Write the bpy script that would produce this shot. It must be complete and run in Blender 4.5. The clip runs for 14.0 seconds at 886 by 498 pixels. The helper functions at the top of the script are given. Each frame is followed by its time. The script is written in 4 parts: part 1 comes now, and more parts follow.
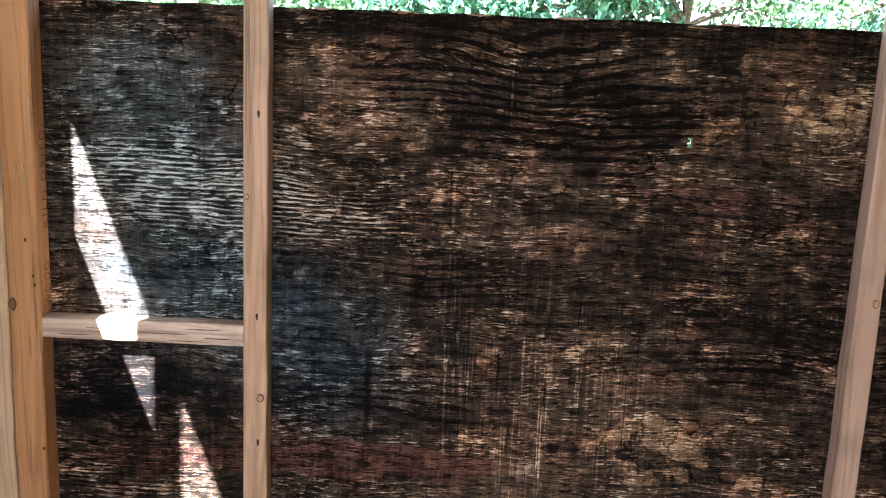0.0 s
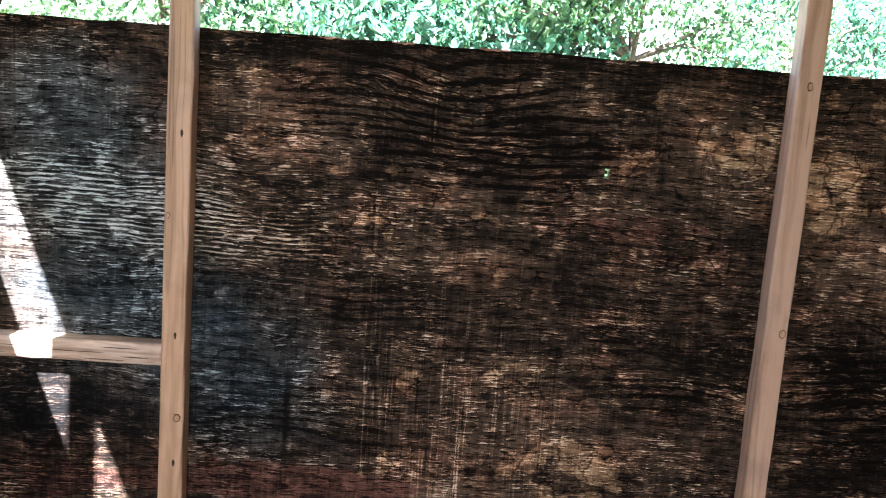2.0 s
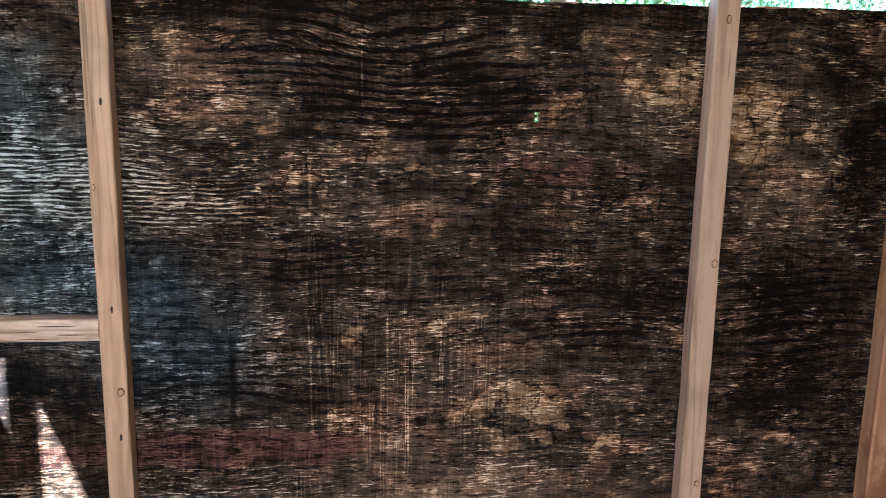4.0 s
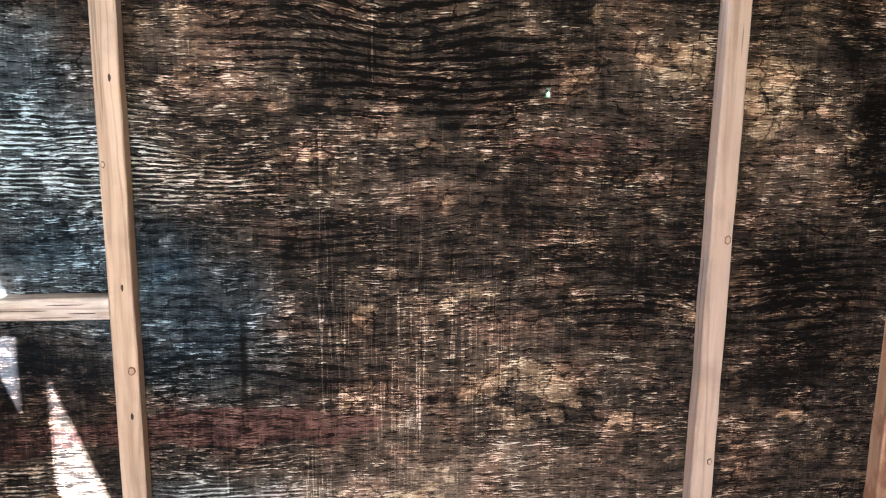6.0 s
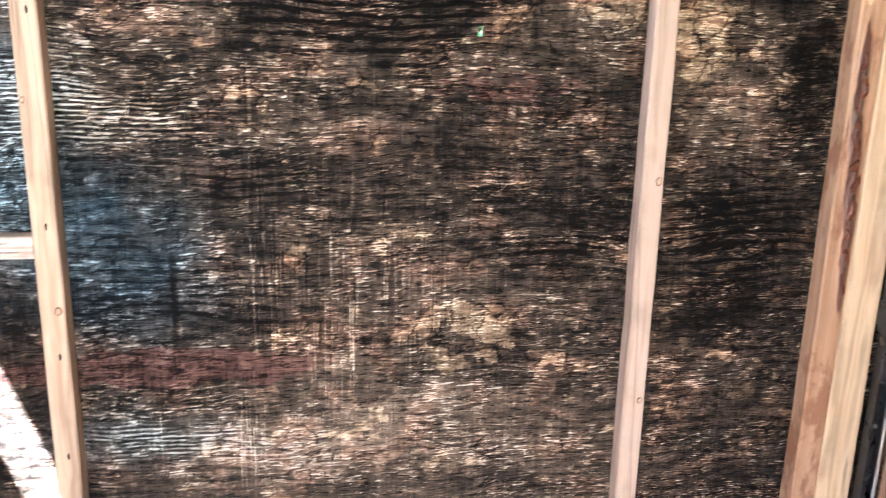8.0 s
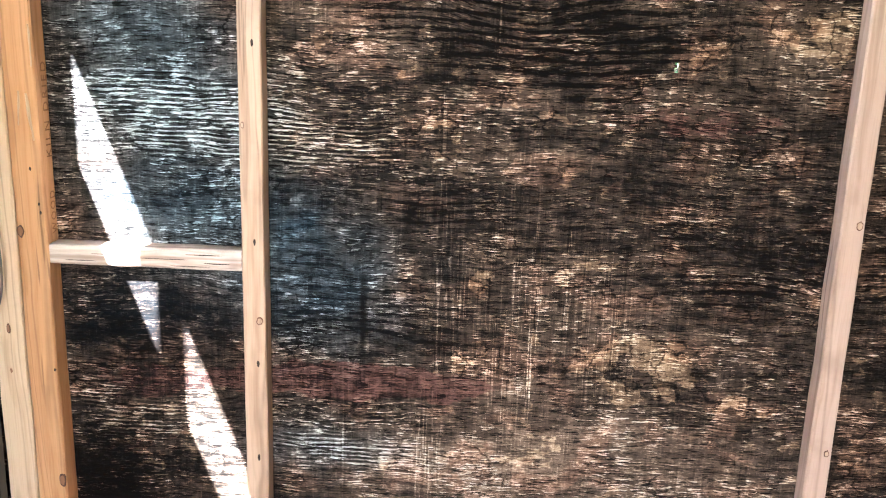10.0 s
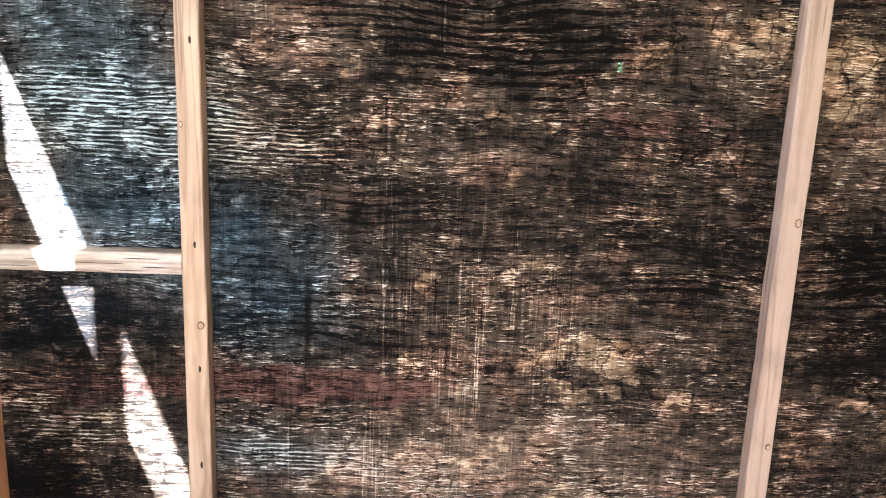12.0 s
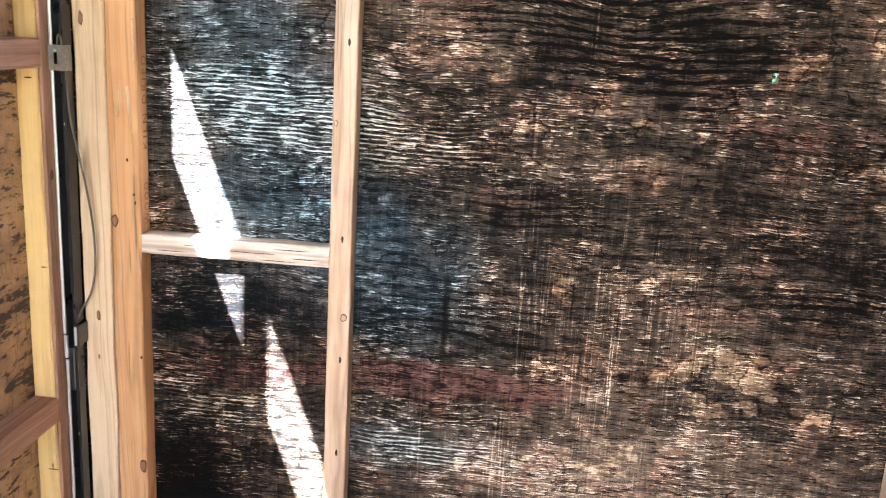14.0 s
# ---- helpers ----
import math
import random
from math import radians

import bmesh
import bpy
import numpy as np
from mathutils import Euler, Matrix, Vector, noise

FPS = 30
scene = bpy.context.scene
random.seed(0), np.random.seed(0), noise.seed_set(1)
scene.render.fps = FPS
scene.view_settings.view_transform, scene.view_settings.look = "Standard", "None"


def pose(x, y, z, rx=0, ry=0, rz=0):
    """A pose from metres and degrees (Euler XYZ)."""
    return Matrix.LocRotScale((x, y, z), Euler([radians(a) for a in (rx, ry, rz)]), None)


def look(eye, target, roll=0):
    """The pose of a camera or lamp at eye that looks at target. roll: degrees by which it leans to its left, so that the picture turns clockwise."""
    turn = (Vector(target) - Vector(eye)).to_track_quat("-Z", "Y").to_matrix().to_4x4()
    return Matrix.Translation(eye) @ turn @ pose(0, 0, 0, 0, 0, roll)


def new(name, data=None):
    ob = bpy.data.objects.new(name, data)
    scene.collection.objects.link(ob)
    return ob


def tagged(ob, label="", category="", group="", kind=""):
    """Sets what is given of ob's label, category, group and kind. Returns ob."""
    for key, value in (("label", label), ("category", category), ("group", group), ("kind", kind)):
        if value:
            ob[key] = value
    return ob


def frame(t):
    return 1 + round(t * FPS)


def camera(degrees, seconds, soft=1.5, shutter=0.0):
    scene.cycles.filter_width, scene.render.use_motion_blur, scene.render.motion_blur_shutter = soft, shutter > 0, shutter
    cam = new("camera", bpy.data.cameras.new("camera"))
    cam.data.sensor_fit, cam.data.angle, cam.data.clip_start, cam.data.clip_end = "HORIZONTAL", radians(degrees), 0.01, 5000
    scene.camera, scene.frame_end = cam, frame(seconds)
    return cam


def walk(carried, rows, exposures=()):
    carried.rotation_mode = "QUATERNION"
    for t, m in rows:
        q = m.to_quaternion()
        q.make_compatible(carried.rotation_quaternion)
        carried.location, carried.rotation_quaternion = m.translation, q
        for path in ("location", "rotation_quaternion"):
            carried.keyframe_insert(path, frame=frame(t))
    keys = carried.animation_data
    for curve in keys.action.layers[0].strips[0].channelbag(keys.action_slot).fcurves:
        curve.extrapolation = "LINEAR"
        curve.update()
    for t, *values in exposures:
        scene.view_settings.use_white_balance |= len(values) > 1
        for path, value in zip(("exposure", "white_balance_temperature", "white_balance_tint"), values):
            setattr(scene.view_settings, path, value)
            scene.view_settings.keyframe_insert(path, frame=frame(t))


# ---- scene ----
cam = camera(53.8, 14.0, soft=1.15, shutter=0.35)

PATH = [
    (0, (0.319, -1.373, 1.112), (0.282, 0.592, 0.744), 2.4),
    (0.5, (0.326, -1.386, 1.124), (0.321, 0.585, 0.783), 2.7),
    (1, (0.34, -1.382, 1.124), (0.359, 0.591, 0.798), 3.1),
    (1.5, (0.347, -1.385, 1.12), (0.4, 0.589, 0.808), 3.5),
    (2, (0.369, -1.39, 1.116), (0.437, 0.586, 0.81), 4.2),
    (2.5, (0.391, -1.39, 1.113), (0.516, 0.583, 0.811), 4.7),
    (3, (0.405, -1.389, 1.106), (0.594, 0.574, 0.772), 3.6),
    (3.2, (0.381, -1.386, 1.114), (0.619, 0.563, 0.733), 2.0),
    (5.3, (0.359, -1.402, 1.113), (0.543, 0.546, 0.7), 0.1),
    (5.5, (0.354, -1.397, 1.107), (0.548, 0.551, 0.694), 0.4),
    (6, (0.358, -1.386, 1.089), (0.563, 0.557, 0.666), 0.7),
    (6.5, (0.378, -1.388, 1.092), (0.636, 0.544, 0.647), 0.7),
    (7, (0.399, -1.391, 1.089), (0.752, 0.532, 0.667), 0.4),
    (7.5, (0.408, -1.391, 1.084), (0.766, 0.527, 0.647), 0.9),
    (8, (0.414, -1.395, 1.068), (0.693, 0.515, 0.544), 1.4),
    (8.5, (0.402, -1.418, 1.052), (0.444, 0.505, 0.505), 1.6),
    (9, (0.361, -1.421, 1.079), (0.313, 0.512, 0.571), 2.1),
    (9.2, (0.376, -1.427, 1.073), (0.296, 0.512, 0.59), 1.8),
    (11.3, (0.349, -1.393, 1.088), (0.323, 0.551, 0.622), 2.3),
    (11.5, (0.353, -1.394, 1.08), (0.367, 0.551, 0.618), 2.2),
    (12, (0.361, -1.401, 1.079), (0.416, 0.541, 0.603), 2.2),
    (12.5, (0.372, -1.411, 1.073), (0.406, 0.523, 0.565), 1.9),
    (13, (0.344, -1.42, 1.07), (0.286, 0.502, 0.519), 1.3),
    (13.5, (0.309, -1.423, 1.068), (0.18, 0.511, 0.576), 2.2),
    (14, (0.289, -1.425, 1.076), (0.124, 0.511, 0.602), 3.3),
]
walk(cam, [(t, look(eye, target, roll)) for t, eye, target, roll in PATH], ((0, 4.72, 6620, 19), (1, 4.68, 6550, 18), (3.2, 4.66, 6600, 18), (5.3, 5.30, 6000, 12), (5.8, 5.45, 6000, 12), (6.5, 5.95, 5950, 10), (7.5, 6.05, 5650, 10), (8, 6.18, 5850, 11), (9.2, 6.08, 6080, 12), (11.3, 5.78, 6080, 12), (12.5, 5.88, 6030, 12), (14, 5.93, 6080, 12)))


# ---- world and sun ----
SUN_DIR = Vector((0.37, 1.0, -1.0)).normalized()
world = bpy.data.worlds.new("sky")
scene.world = world
world.use_nodes = True
wn = world.node_tree.nodes
sky = wn.new("ShaderNodeTexSky")
sky.sky_type, sky.sun_disc = "NISHITA", False
sky.sun_elevation = math.asin(-SUN_DIR.z)
sky.sun_rotation = math.atan2(-SUN_DIR.x, -SUN_DIR.y)
sky.air_density, sky.dust_density = 1.0, 1.5
wn["Background"].inputs[1].default_value = 0.05
world.node_tree.links.new(sky.outputs[0], wn["Background"].inputs[0])
sun_lamp = new("sun", bpy.data.lights.new("sun", "SUN"))
sun_lamp.data.energy, sun_lamp.data.angle, sun_lamp.data.color = 5.0, radians(0.5), (1.0, 0.96, 0.91)
sun_lamp.rotation_euler = SUN_DIR.to_track_quat("-Z", "Y").to_euler()


# ---- materials ----
class Nodes:
    """Short calls for building a node material."""

    def __init__(self, name, rough=0.6, coord="Object"):
        self.mat = bpy.data.materials.new(name)
        self.mat.use_nodes = True
        self.tree = self.mat.node_tree
        self.bsdf = self.tree.nodes["Principled BSDF"]
        self.bsdf.inputs["Roughness"].default_value = rough
        self.pos = self.tree.nodes.new("ShaderNodeTexCoord").outputs[coord]

    def put(self, socket, value):
        if isinstance(value, bpy.types.NodeSocket):
            self.tree.links.new(value, socket)
        elif isinstance(value, (tuple, list)) and len(value) == 3 and len(socket.default_value) == 4:
            socket.default_value = (*value, 1)
        else:
            socket.default_value = value

    def scaled(self, sx, sy, sz, at=(0, 0, 0), vec=None):
        n = self.tree.nodes.new("ShaderNodeMapping")
        self.put(n.inputs[0], vec or self.pos)
        n.inputs[1].default_value = at
        n.inputs[3].default_value = (sx, sy, sz)
        return n.outputs[0]

    def noise(self, vec, scale=1.0, detail=4.0, rough=0.5, twist=0.0, color=False):
        n = self.tree.nodes.new("ShaderNodeTexNoise")
        self.put(n.inputs["Vector"], vec)
        n.inputs["Scale"].default_value, n.inputs["Detail"].default_value = scale, detail
        n.inputs["Roughness"].default_value, n.inputs["Distortion"].default_value = rough, twist
        return n.outputs[1 if color else 0]

    def math(self, op, a, b=0.0, c=0.0, clamp=False):
        n = self.tree.nodes.new("ShaderNodeMath")
        n.operation, n.use_clamp = op, clamp
        for i, v in enumerate((a, b, c)):
            self.put(n.inputs[i], v)
        return n.outputs[0]

    def ramp(self, value, lo, hi, out_lo=0.0, out_hi=1.0):
        n = self.tree.nodes.new("ShaderNodeMapRange")
        n.interpolation_type = "SMOOTHSTEP"
        for i, v in enumerate((value, lo, hi, out_lo, out_hi)):
            self.put(n.inputs[i], v)
        return n.outputs[0]

    def mix(self, factor, a, b, blend="MIX"):
        n = self.tree.nodes.new("ShaderNodeMix")
        n.data_type, n.blend_type = "RGBA", blend
        self.put(n.inputs[0], factor), self.put(n.inputs[6], a), self.put(n.inputs[7], b)
        return n.outputs[2]

    def add_vec(self, a, b, scale):
        n = self.tree.nodes.new("ShaderNodeVectorMath")
        n.operation = "MULTIPLY_ADD"
        self.put(n.inputs[0], b), self.put(n.inputs[1], scale), self.put(n.inputs[2], a)
        return n.outputs[0]

    def blob(self, vec, x, z, rx, rz, soft=0.6):
        """1 inside an ellipse on the wall, falling to 0 past its edge."""
        m = self.scaled(1 / rx, 0, 1 / rz, (-x / rx, 0, -z / rz), vec)
        n = self.tree.nodes.new("ShaderNodeVectorMath")
        n.operation = "LENGTH"
        self.put(n.inputs[0], m)
        return self.ramp(n.outputs["Value"], 1 - soft, 1 + soft * 0.6, 1.0, 0.0)

    def blobs(self, vec, rows, soft=0.6):
        total = None
        for x, z, rx, rz, amount in rows:
            b = self.math("MULTIPLY", self.blob(vec, x, z, rx, rz, soft), amount)
            total = b if total is None else self.math("ADD", total, b)
        return total

    def bump(self, height, strength=0.3, distance=0.002):
        n = self.tree.nodes.new("ShaderNodeBump")
        n.inputs["Strength"].default_value, n.inputs["Distance"].default_value = strength, distance
        self.put(n.inputs["Height"], height)
        self.put(self.bsdf.inputs["Normal"], n.outputs[0])

    def done(self, color, rough=None, metal=None):
        self.put(self.bsdf.inputs["Base Color"], color)
        if rough is not None:
            self.put(self.bsdf.inputs["Roughness"], rough)
        if metal is not None:
            self.put(self.bsdf.inputs["Metallic"], metal)
        return self.mat


def lumber(name, light, dark, axis="z", wear=0.35, rough=0.6, stain=None):
    """Sawn softwood, its grain along one axis."""
    n = Nodes(name, rough)
    s = {"x": (1.2, 60, 60), "y": (60, 1.2, 60), "z": (60, 60, 1.2)}[axis]
    shift = n.tree.nodes.new("ShaderNodeObjectInfo").outputs["Random"]
    place = n.add_vec(n.pos, shift, (7.0, 5.0, 3.0))
    bend = n.noise(place, 5, 2, color=True)
    rings = n.noise(n.scaled(*s, vec=n.add_vec(place, bend, (0.03, 0.03, 0.03))), 1.0, 3, 0.55)
    fibre = n.noise(n.scaled(s[0] * 6, s[1] * 6, s[2] * 6, vec=place), 1.0, 2, 0.6)
    blot = n.noise(place, 9, 4, 0.6)
    c = n.mix(n.ramp(rings, 0.42, 0.68), light, dark)
    # growth rings: contour lines of a long smooth field
    slow = {"x": (0.5, 13, 13), "y": (13, 0.5, 13), "z": (13, 13, 0.5)}[axis]
    figure = n.noise(n.scaled(*slow, vec=n.add_vec(place, bend, (0.012, 0.012, 0.012))), 1.0, 1.0, 0.4)
    late = n.ramp(n.math("PINGPONG", n.math("MULTIPLY", figure, 11.0), 0.5), 0.36, 0.49)
    c = n.mix(n.math("MULTIPLY", late, n.ramp(blot, 0.3, 0.6, 0.25, 0.6)), c, tuple(v * 0.62 for v in dark))
    c = n.mix(n.math("MULTIPLY", n.ramp(fibre, 0.5, 0.75), 0.22), c, tuple(v * 0.45 for v in dark))
    c = n.mix(n.math("MULTIPLY", n.ramp(blot, 0.5, 0.72), wear), c, tuple(v * 0.5 for v in dark))
    specks = n.noise(n.scaled(*(v * 2.5 for v in slow), vec=place), 1.6, 3, 0.7)
    c = n.mix(n.math("MULTIPLY", n.ramp(specks, 0.66, 0.71), 0.6), c, tuple(v * 0.3 for v in dark))
    if stain:
        c = n.mix(n.ramp(n.noise(n.scaled(30, 30, 7, vec=place), 1, 5, 0.6), 0.52, 0.6), c, stain)
    n.bump(n.math("ADD", rings, fibre), 0.35, 0.0015)
    return n.done(c, n.ramp(fibre, 0.2, 0.8, rough - 0.1, rough + 0.15))


def resin_board():
    """Pinkish board whose wane edge bleeds dark red resin down its middle."""
    n = Nodes("resin_stained_lumber", 0.6)
    rings = n.noise(n.scaled(60, 60, 1.2), 1.0, 3, 0.55)
    lump = n.noise(n.scaled(60, 60, 22), 1.0, 5, 0.6)
    blot = n.noise(n.scaled(20, 20, 9), 1.0, 5, 0.65)
    c = n.mix(n.ramp(rings, 0.4, 0.7), (0.43, 0.255, 0.16), (0.33, 0.175, 0.10))
    c = n.mix(n.ramp(blot, 0.5, 0.62), c, (0.24, 0.11, 0.06))
    sway = n.add_vec(n.pos, n.noise(n.scaled(0.01, 0.01, 9), 1.0, 3, 0.6, color=True), (0.016, 0, 0))
    run = n.blobs(sway, ((1.312, 0.97, 0.010, 0.11, 1.0), (1.318, 0.84, 0.012, 0.10, 1.0), (1.326, 0.72, 0.010, 0.09, 1.0), (1.331, 0.62, 0.007, 0.06, 1.0)), 0.6)
    wet = n.ramp(n.math("MULTIPLY", run, lump), 0.24, 0.30)
    c = n.mix(n.math("MULTIPLY", n.ramp(run, 0.1, 0.6), 0.5), c, (0.20, 0.075, 0.04))
    c = n.mix(n.math("MULTIPLY", wet, 0.95), c, (0.075, 0.018, 0.010))
    n.bump(n.math("ADD", rings, n.math("MULTIPLY", n.math("MULTIPLY", run, lump), 3.0)), 0.6, 0.005)
    return n.done(c, n.ramp(wet, 0.0, 1.0, 0.6, 0.3))


def plain(name, color, rough, metal=0.0, grain=40.0, vary=0.25):
    n = Nodes(name, rough)
    a = n.noise(n.pos, grain, 5, 0.6)
    c = n.mix(n.ramp(a, 0.35, 0.75), color, tuple(v * (1 - vary) for v in color))
    n.bump(a, 0.12, 0.001)
    return n.done(c, n.ramp(a, 0.3, 0.7, rough * 0.8, min(1, rough * 1.2)), metal)


# Worn, lighter and darker places of the painted plywood: x, z, half width, half height, amount.
TAN_a = ((0.895, 1.124, 0.042, 0.019, 0.3), (0.914, 1.081, 0.028, 0.03, 0.22), (1.042, 1.057, 0.035, 0.046, 0.32), (1.035, 1.001, 0.042, 0.012, 0.28), (1.197, 0.947, 0.013, 0.046, 0.25), (0.722, 1.07, 0.02, 0.022, 0.14), (0.632, 0.564, 0.06, 0.026, 0.22), (0.711, 0.543, 0.046, 0.023, 0.2), (0.574, 0.537, 0.032, 0.017, 0.22), (0.622, 0.492, 0.023, 0.024, 0.2))
TAN_b = ((0.85, 1.075, 0.05, 0.022, 0.18), (0.80, 1.1, 0.03, 0.016, 0.14), (1.09, 1.02, 0.05, 0.03, 0.16), (0.67, 0.52, 0.12, 0.04, 0.1), (0.825, 0.468, 0.037, 0.015, 0.24), (0.477, 0.953, 0.051, 0.009, 0.16), (0.311, 0.935, 0.019, 0.028, 0.14), (0.369, 0.679, 0.013, 0.026, 0.2), (0.529, 0.682, 0.01, 0.024, 0.18), (0.576, 0.686, 0.008, 0.022, 0.16), (1.135, 0.479, 0.042, 0.017, 0.14), (0.307, 0.527, 0.019, 0.014, 0.34), (0.495, 0.36, 0.056, 0.017, 0.1))
BROWN_a = ((0.451, 0.982, 0.12, 0.03, 0.11), (0.37, 0.894, 0.111, 0.037, 0.12), (0.502, 0.892, 0.083, 0.033, 0.14), (0.714, 0.975, 0.074, 0.028, 0.09), (0.826, 1.052, 0.074, 0.046, 0.12), (0.518, 0.694, 0.102, 0.033, 0.11), (0.632, 0.599, 0.139, 0.056, 0.1), (0.872, 0.596, 0.074, 0.046, 0.07), (1.102, 0.919, 0.079, 0.074, 0.14), (1.136, 0.462, 0.093, 0.046, 0.09))
BROWN_b = ((1.07, 1.06, 0.10, 0.10, 0.08), (0.88, 1.08, 0.10, 0.05, 0.07), (1.12, 0.93, 0.09, 0.07, 0.04), (0.55, 0.42, 0.33, 0.17, 0.07), (0.66, 0.80, 0.32, 0.14, 0.045), (0.8, 1.02, 0.12, 0.08, 0.04), (0.439, 0.48, 0.102, 0.033, 0.12), (0.132, 1.108, 0.074, 0.037, 0.11), (0.203, 1.084, 0.056, 0.046, 0.08), (0.416, 0.333, 0.167, 0.065, 0.13), (0.759, 0.329, 0.139, 0.056, 0.1), (0.067, 1.125, 0.056, 0.028, 0.12), (0.579, 1.156, 0.102, 0.037, 0.12), (0.786, 1.142, 0.074, 0.037, 0.1), (0.194, 1.045, 0.083, 0.028, 0.1), (0.592, 0.409, 0.111, 0.037, 0.1))
DARK_a = ((0.384, 1.068, 0.088, 0.033, 0.08), (0.498, 1.129, 0.12, 0.046, 0.06), (0.576, 1.069, 0.074, 0.033, 0.05), (0.34, 0.809, 0.12, 0.042, 0.07), (0.631, 0.838, 0.102, 0.033, 0.07), (0.737, 0.763, 0.139, 0.033, 0.07), (0.828, 0.68, 0.093, 0.015, 0.11), (1.168, 1.136, 0.037, 0.056, 0.16), (1.233, 0.995, 0.037, 0.093, 0.14), (1.095, 0.73, 0.074, 0.065, 0.11))
# Darker places; the rows at the lower left corner paint its shade.
DARK_b = ((-0.30, 0.27, 0.11, 0.10, 0.13), (0.10, 0.68, 0.13, 0.09, 0.055), (0.05, 0.76, 0.07, 0.04, 0.05), (1.14, 0.62, 0.12, 0.12, 0.05), (0.92, 0.74, 0.06, 0.05, 0.07), (1.138, 0.582, 0.074, 0.046, 0.1), (0.094, 0.812, 0.065, 0.056, 0.1), (0.076, 0.574, 0.051, 0.037, 0.11), (0.249, 0.563, 0.12, 0.024, 0.09), (0.925, 0.786, 0.028, 0.033, 0.13), (0.662, 1.061, 0.02, 0.024, 0.14), (-0.265, 0.229, 0.056, 0.056, 0.2), (-0.253, 0.579, 0.083, 0.028, 0.12), (-0.106, 0.814, 0.083, 0.033, 0.1), (-0.303, 0.964, 0.028, 0.083, 0.1), (-0.2, 0.56, 0.18, 0.10, 0.06), (-0.22, 0.27, 0.14, 0.12, 0.07))
# Light bare grain; the rows at the upper left also paint the sheen.
STREAK_a = ((0.11, 0.912, 0.15, 0.06, 0.22), (0.061, 1.01, 0.056, 0.046, 0.12), (0.189, 1.005, 0.065, 0.019, 0.1), (0.197, 0.427, 0.148, 0.017, 0.14), (0.111, 0.362, 0.139, 0.046, 0.21), (0.284, 0.326, 0.12, 0.046, 0.12), (-0.213, 0.422, 0.111, 0.022, 0.14), (-0.215, 0.378, 0.102, 0.033, 0.12), (0.723, 0.427, 0.12, 0.019, 0.12), (0.467, 0.892, 0.056, 0.037, 0.12))
STREAK_b = ((-0.19, 0.42, 0.16, 0.07, 0.10), (1.093, 0.449, 0.056, 0.019, 0.12), (0.528, 0.727, 0.12, 0.019, 0.1), (-0.12, 0.925, 0.18, 0.08, 0.25), (-0.202, 0.959, 0.083, 0.046, 0.1), (0.804, 0.462, 0.083, 0.024, 0.12), (0.19, 0.517, 0.111, 0.019, 0.05))
SCORED = ((0.306, 0.8, 0.008, 0.34, 0.6), (0.318, 0.66, 0.006, 0.16, 0.8), (0.467, 0.62, 0.008, 0.2, 0.8), (0.521, 0.66, 0.006, 0.14, 0.7), (0.345, 0.62, 0.02, 0.12, 0.5),
          (0.43, 0.6, 0.06, 0.2, 0.4), (0.58, 0.62, 0.05, 0.16, 0.35), (0.29, 0.36, 0.03, 0.12, 0.5), (0.39, 1.1, 0.006, 0.1, 0.7), (0.14, 0.36, 0.02, 0.1, 0.3))
FIGURED = ((0.42, 1.12, 0.24, 0.10, 1.0), (0.55, 1.05, 0.12, 0.05, 0.8), (1.12, 0.71, 0.12, 0.07, 0.9), (0.85, 0.69, 0.12, 0.04, 0.8), (0.2, 0.6, 0.16, 0.07, 0.5), (0.3, 0.8, 0.1, 0.05, 0.3))
# Grey fibres and the sky sheen painted on and around the left panel.
GREY_SHEEN = ((0.12, 0.62, 0.14, 0.12, 0.5), (-0.15, 0.95, 0.2, 0.16, 1.0), (-0.1, 0.75, 0.2, 0.1, 0.9), (0.1, 0.7, 0.2, 0.2, 0.5), (0.08, 0.37, 0.2, 0.07, 0.6), (-0.2, 1.1, 0.15, 0.1, 0.7))
# Darker at the top edge, beside the posts, below the block; lighter low down.
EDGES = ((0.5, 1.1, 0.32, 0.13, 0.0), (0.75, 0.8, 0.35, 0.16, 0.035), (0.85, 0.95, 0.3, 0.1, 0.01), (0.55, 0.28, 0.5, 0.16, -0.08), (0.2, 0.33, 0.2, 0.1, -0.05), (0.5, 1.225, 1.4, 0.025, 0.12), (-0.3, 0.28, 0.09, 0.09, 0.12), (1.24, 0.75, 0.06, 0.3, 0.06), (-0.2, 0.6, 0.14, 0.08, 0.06))


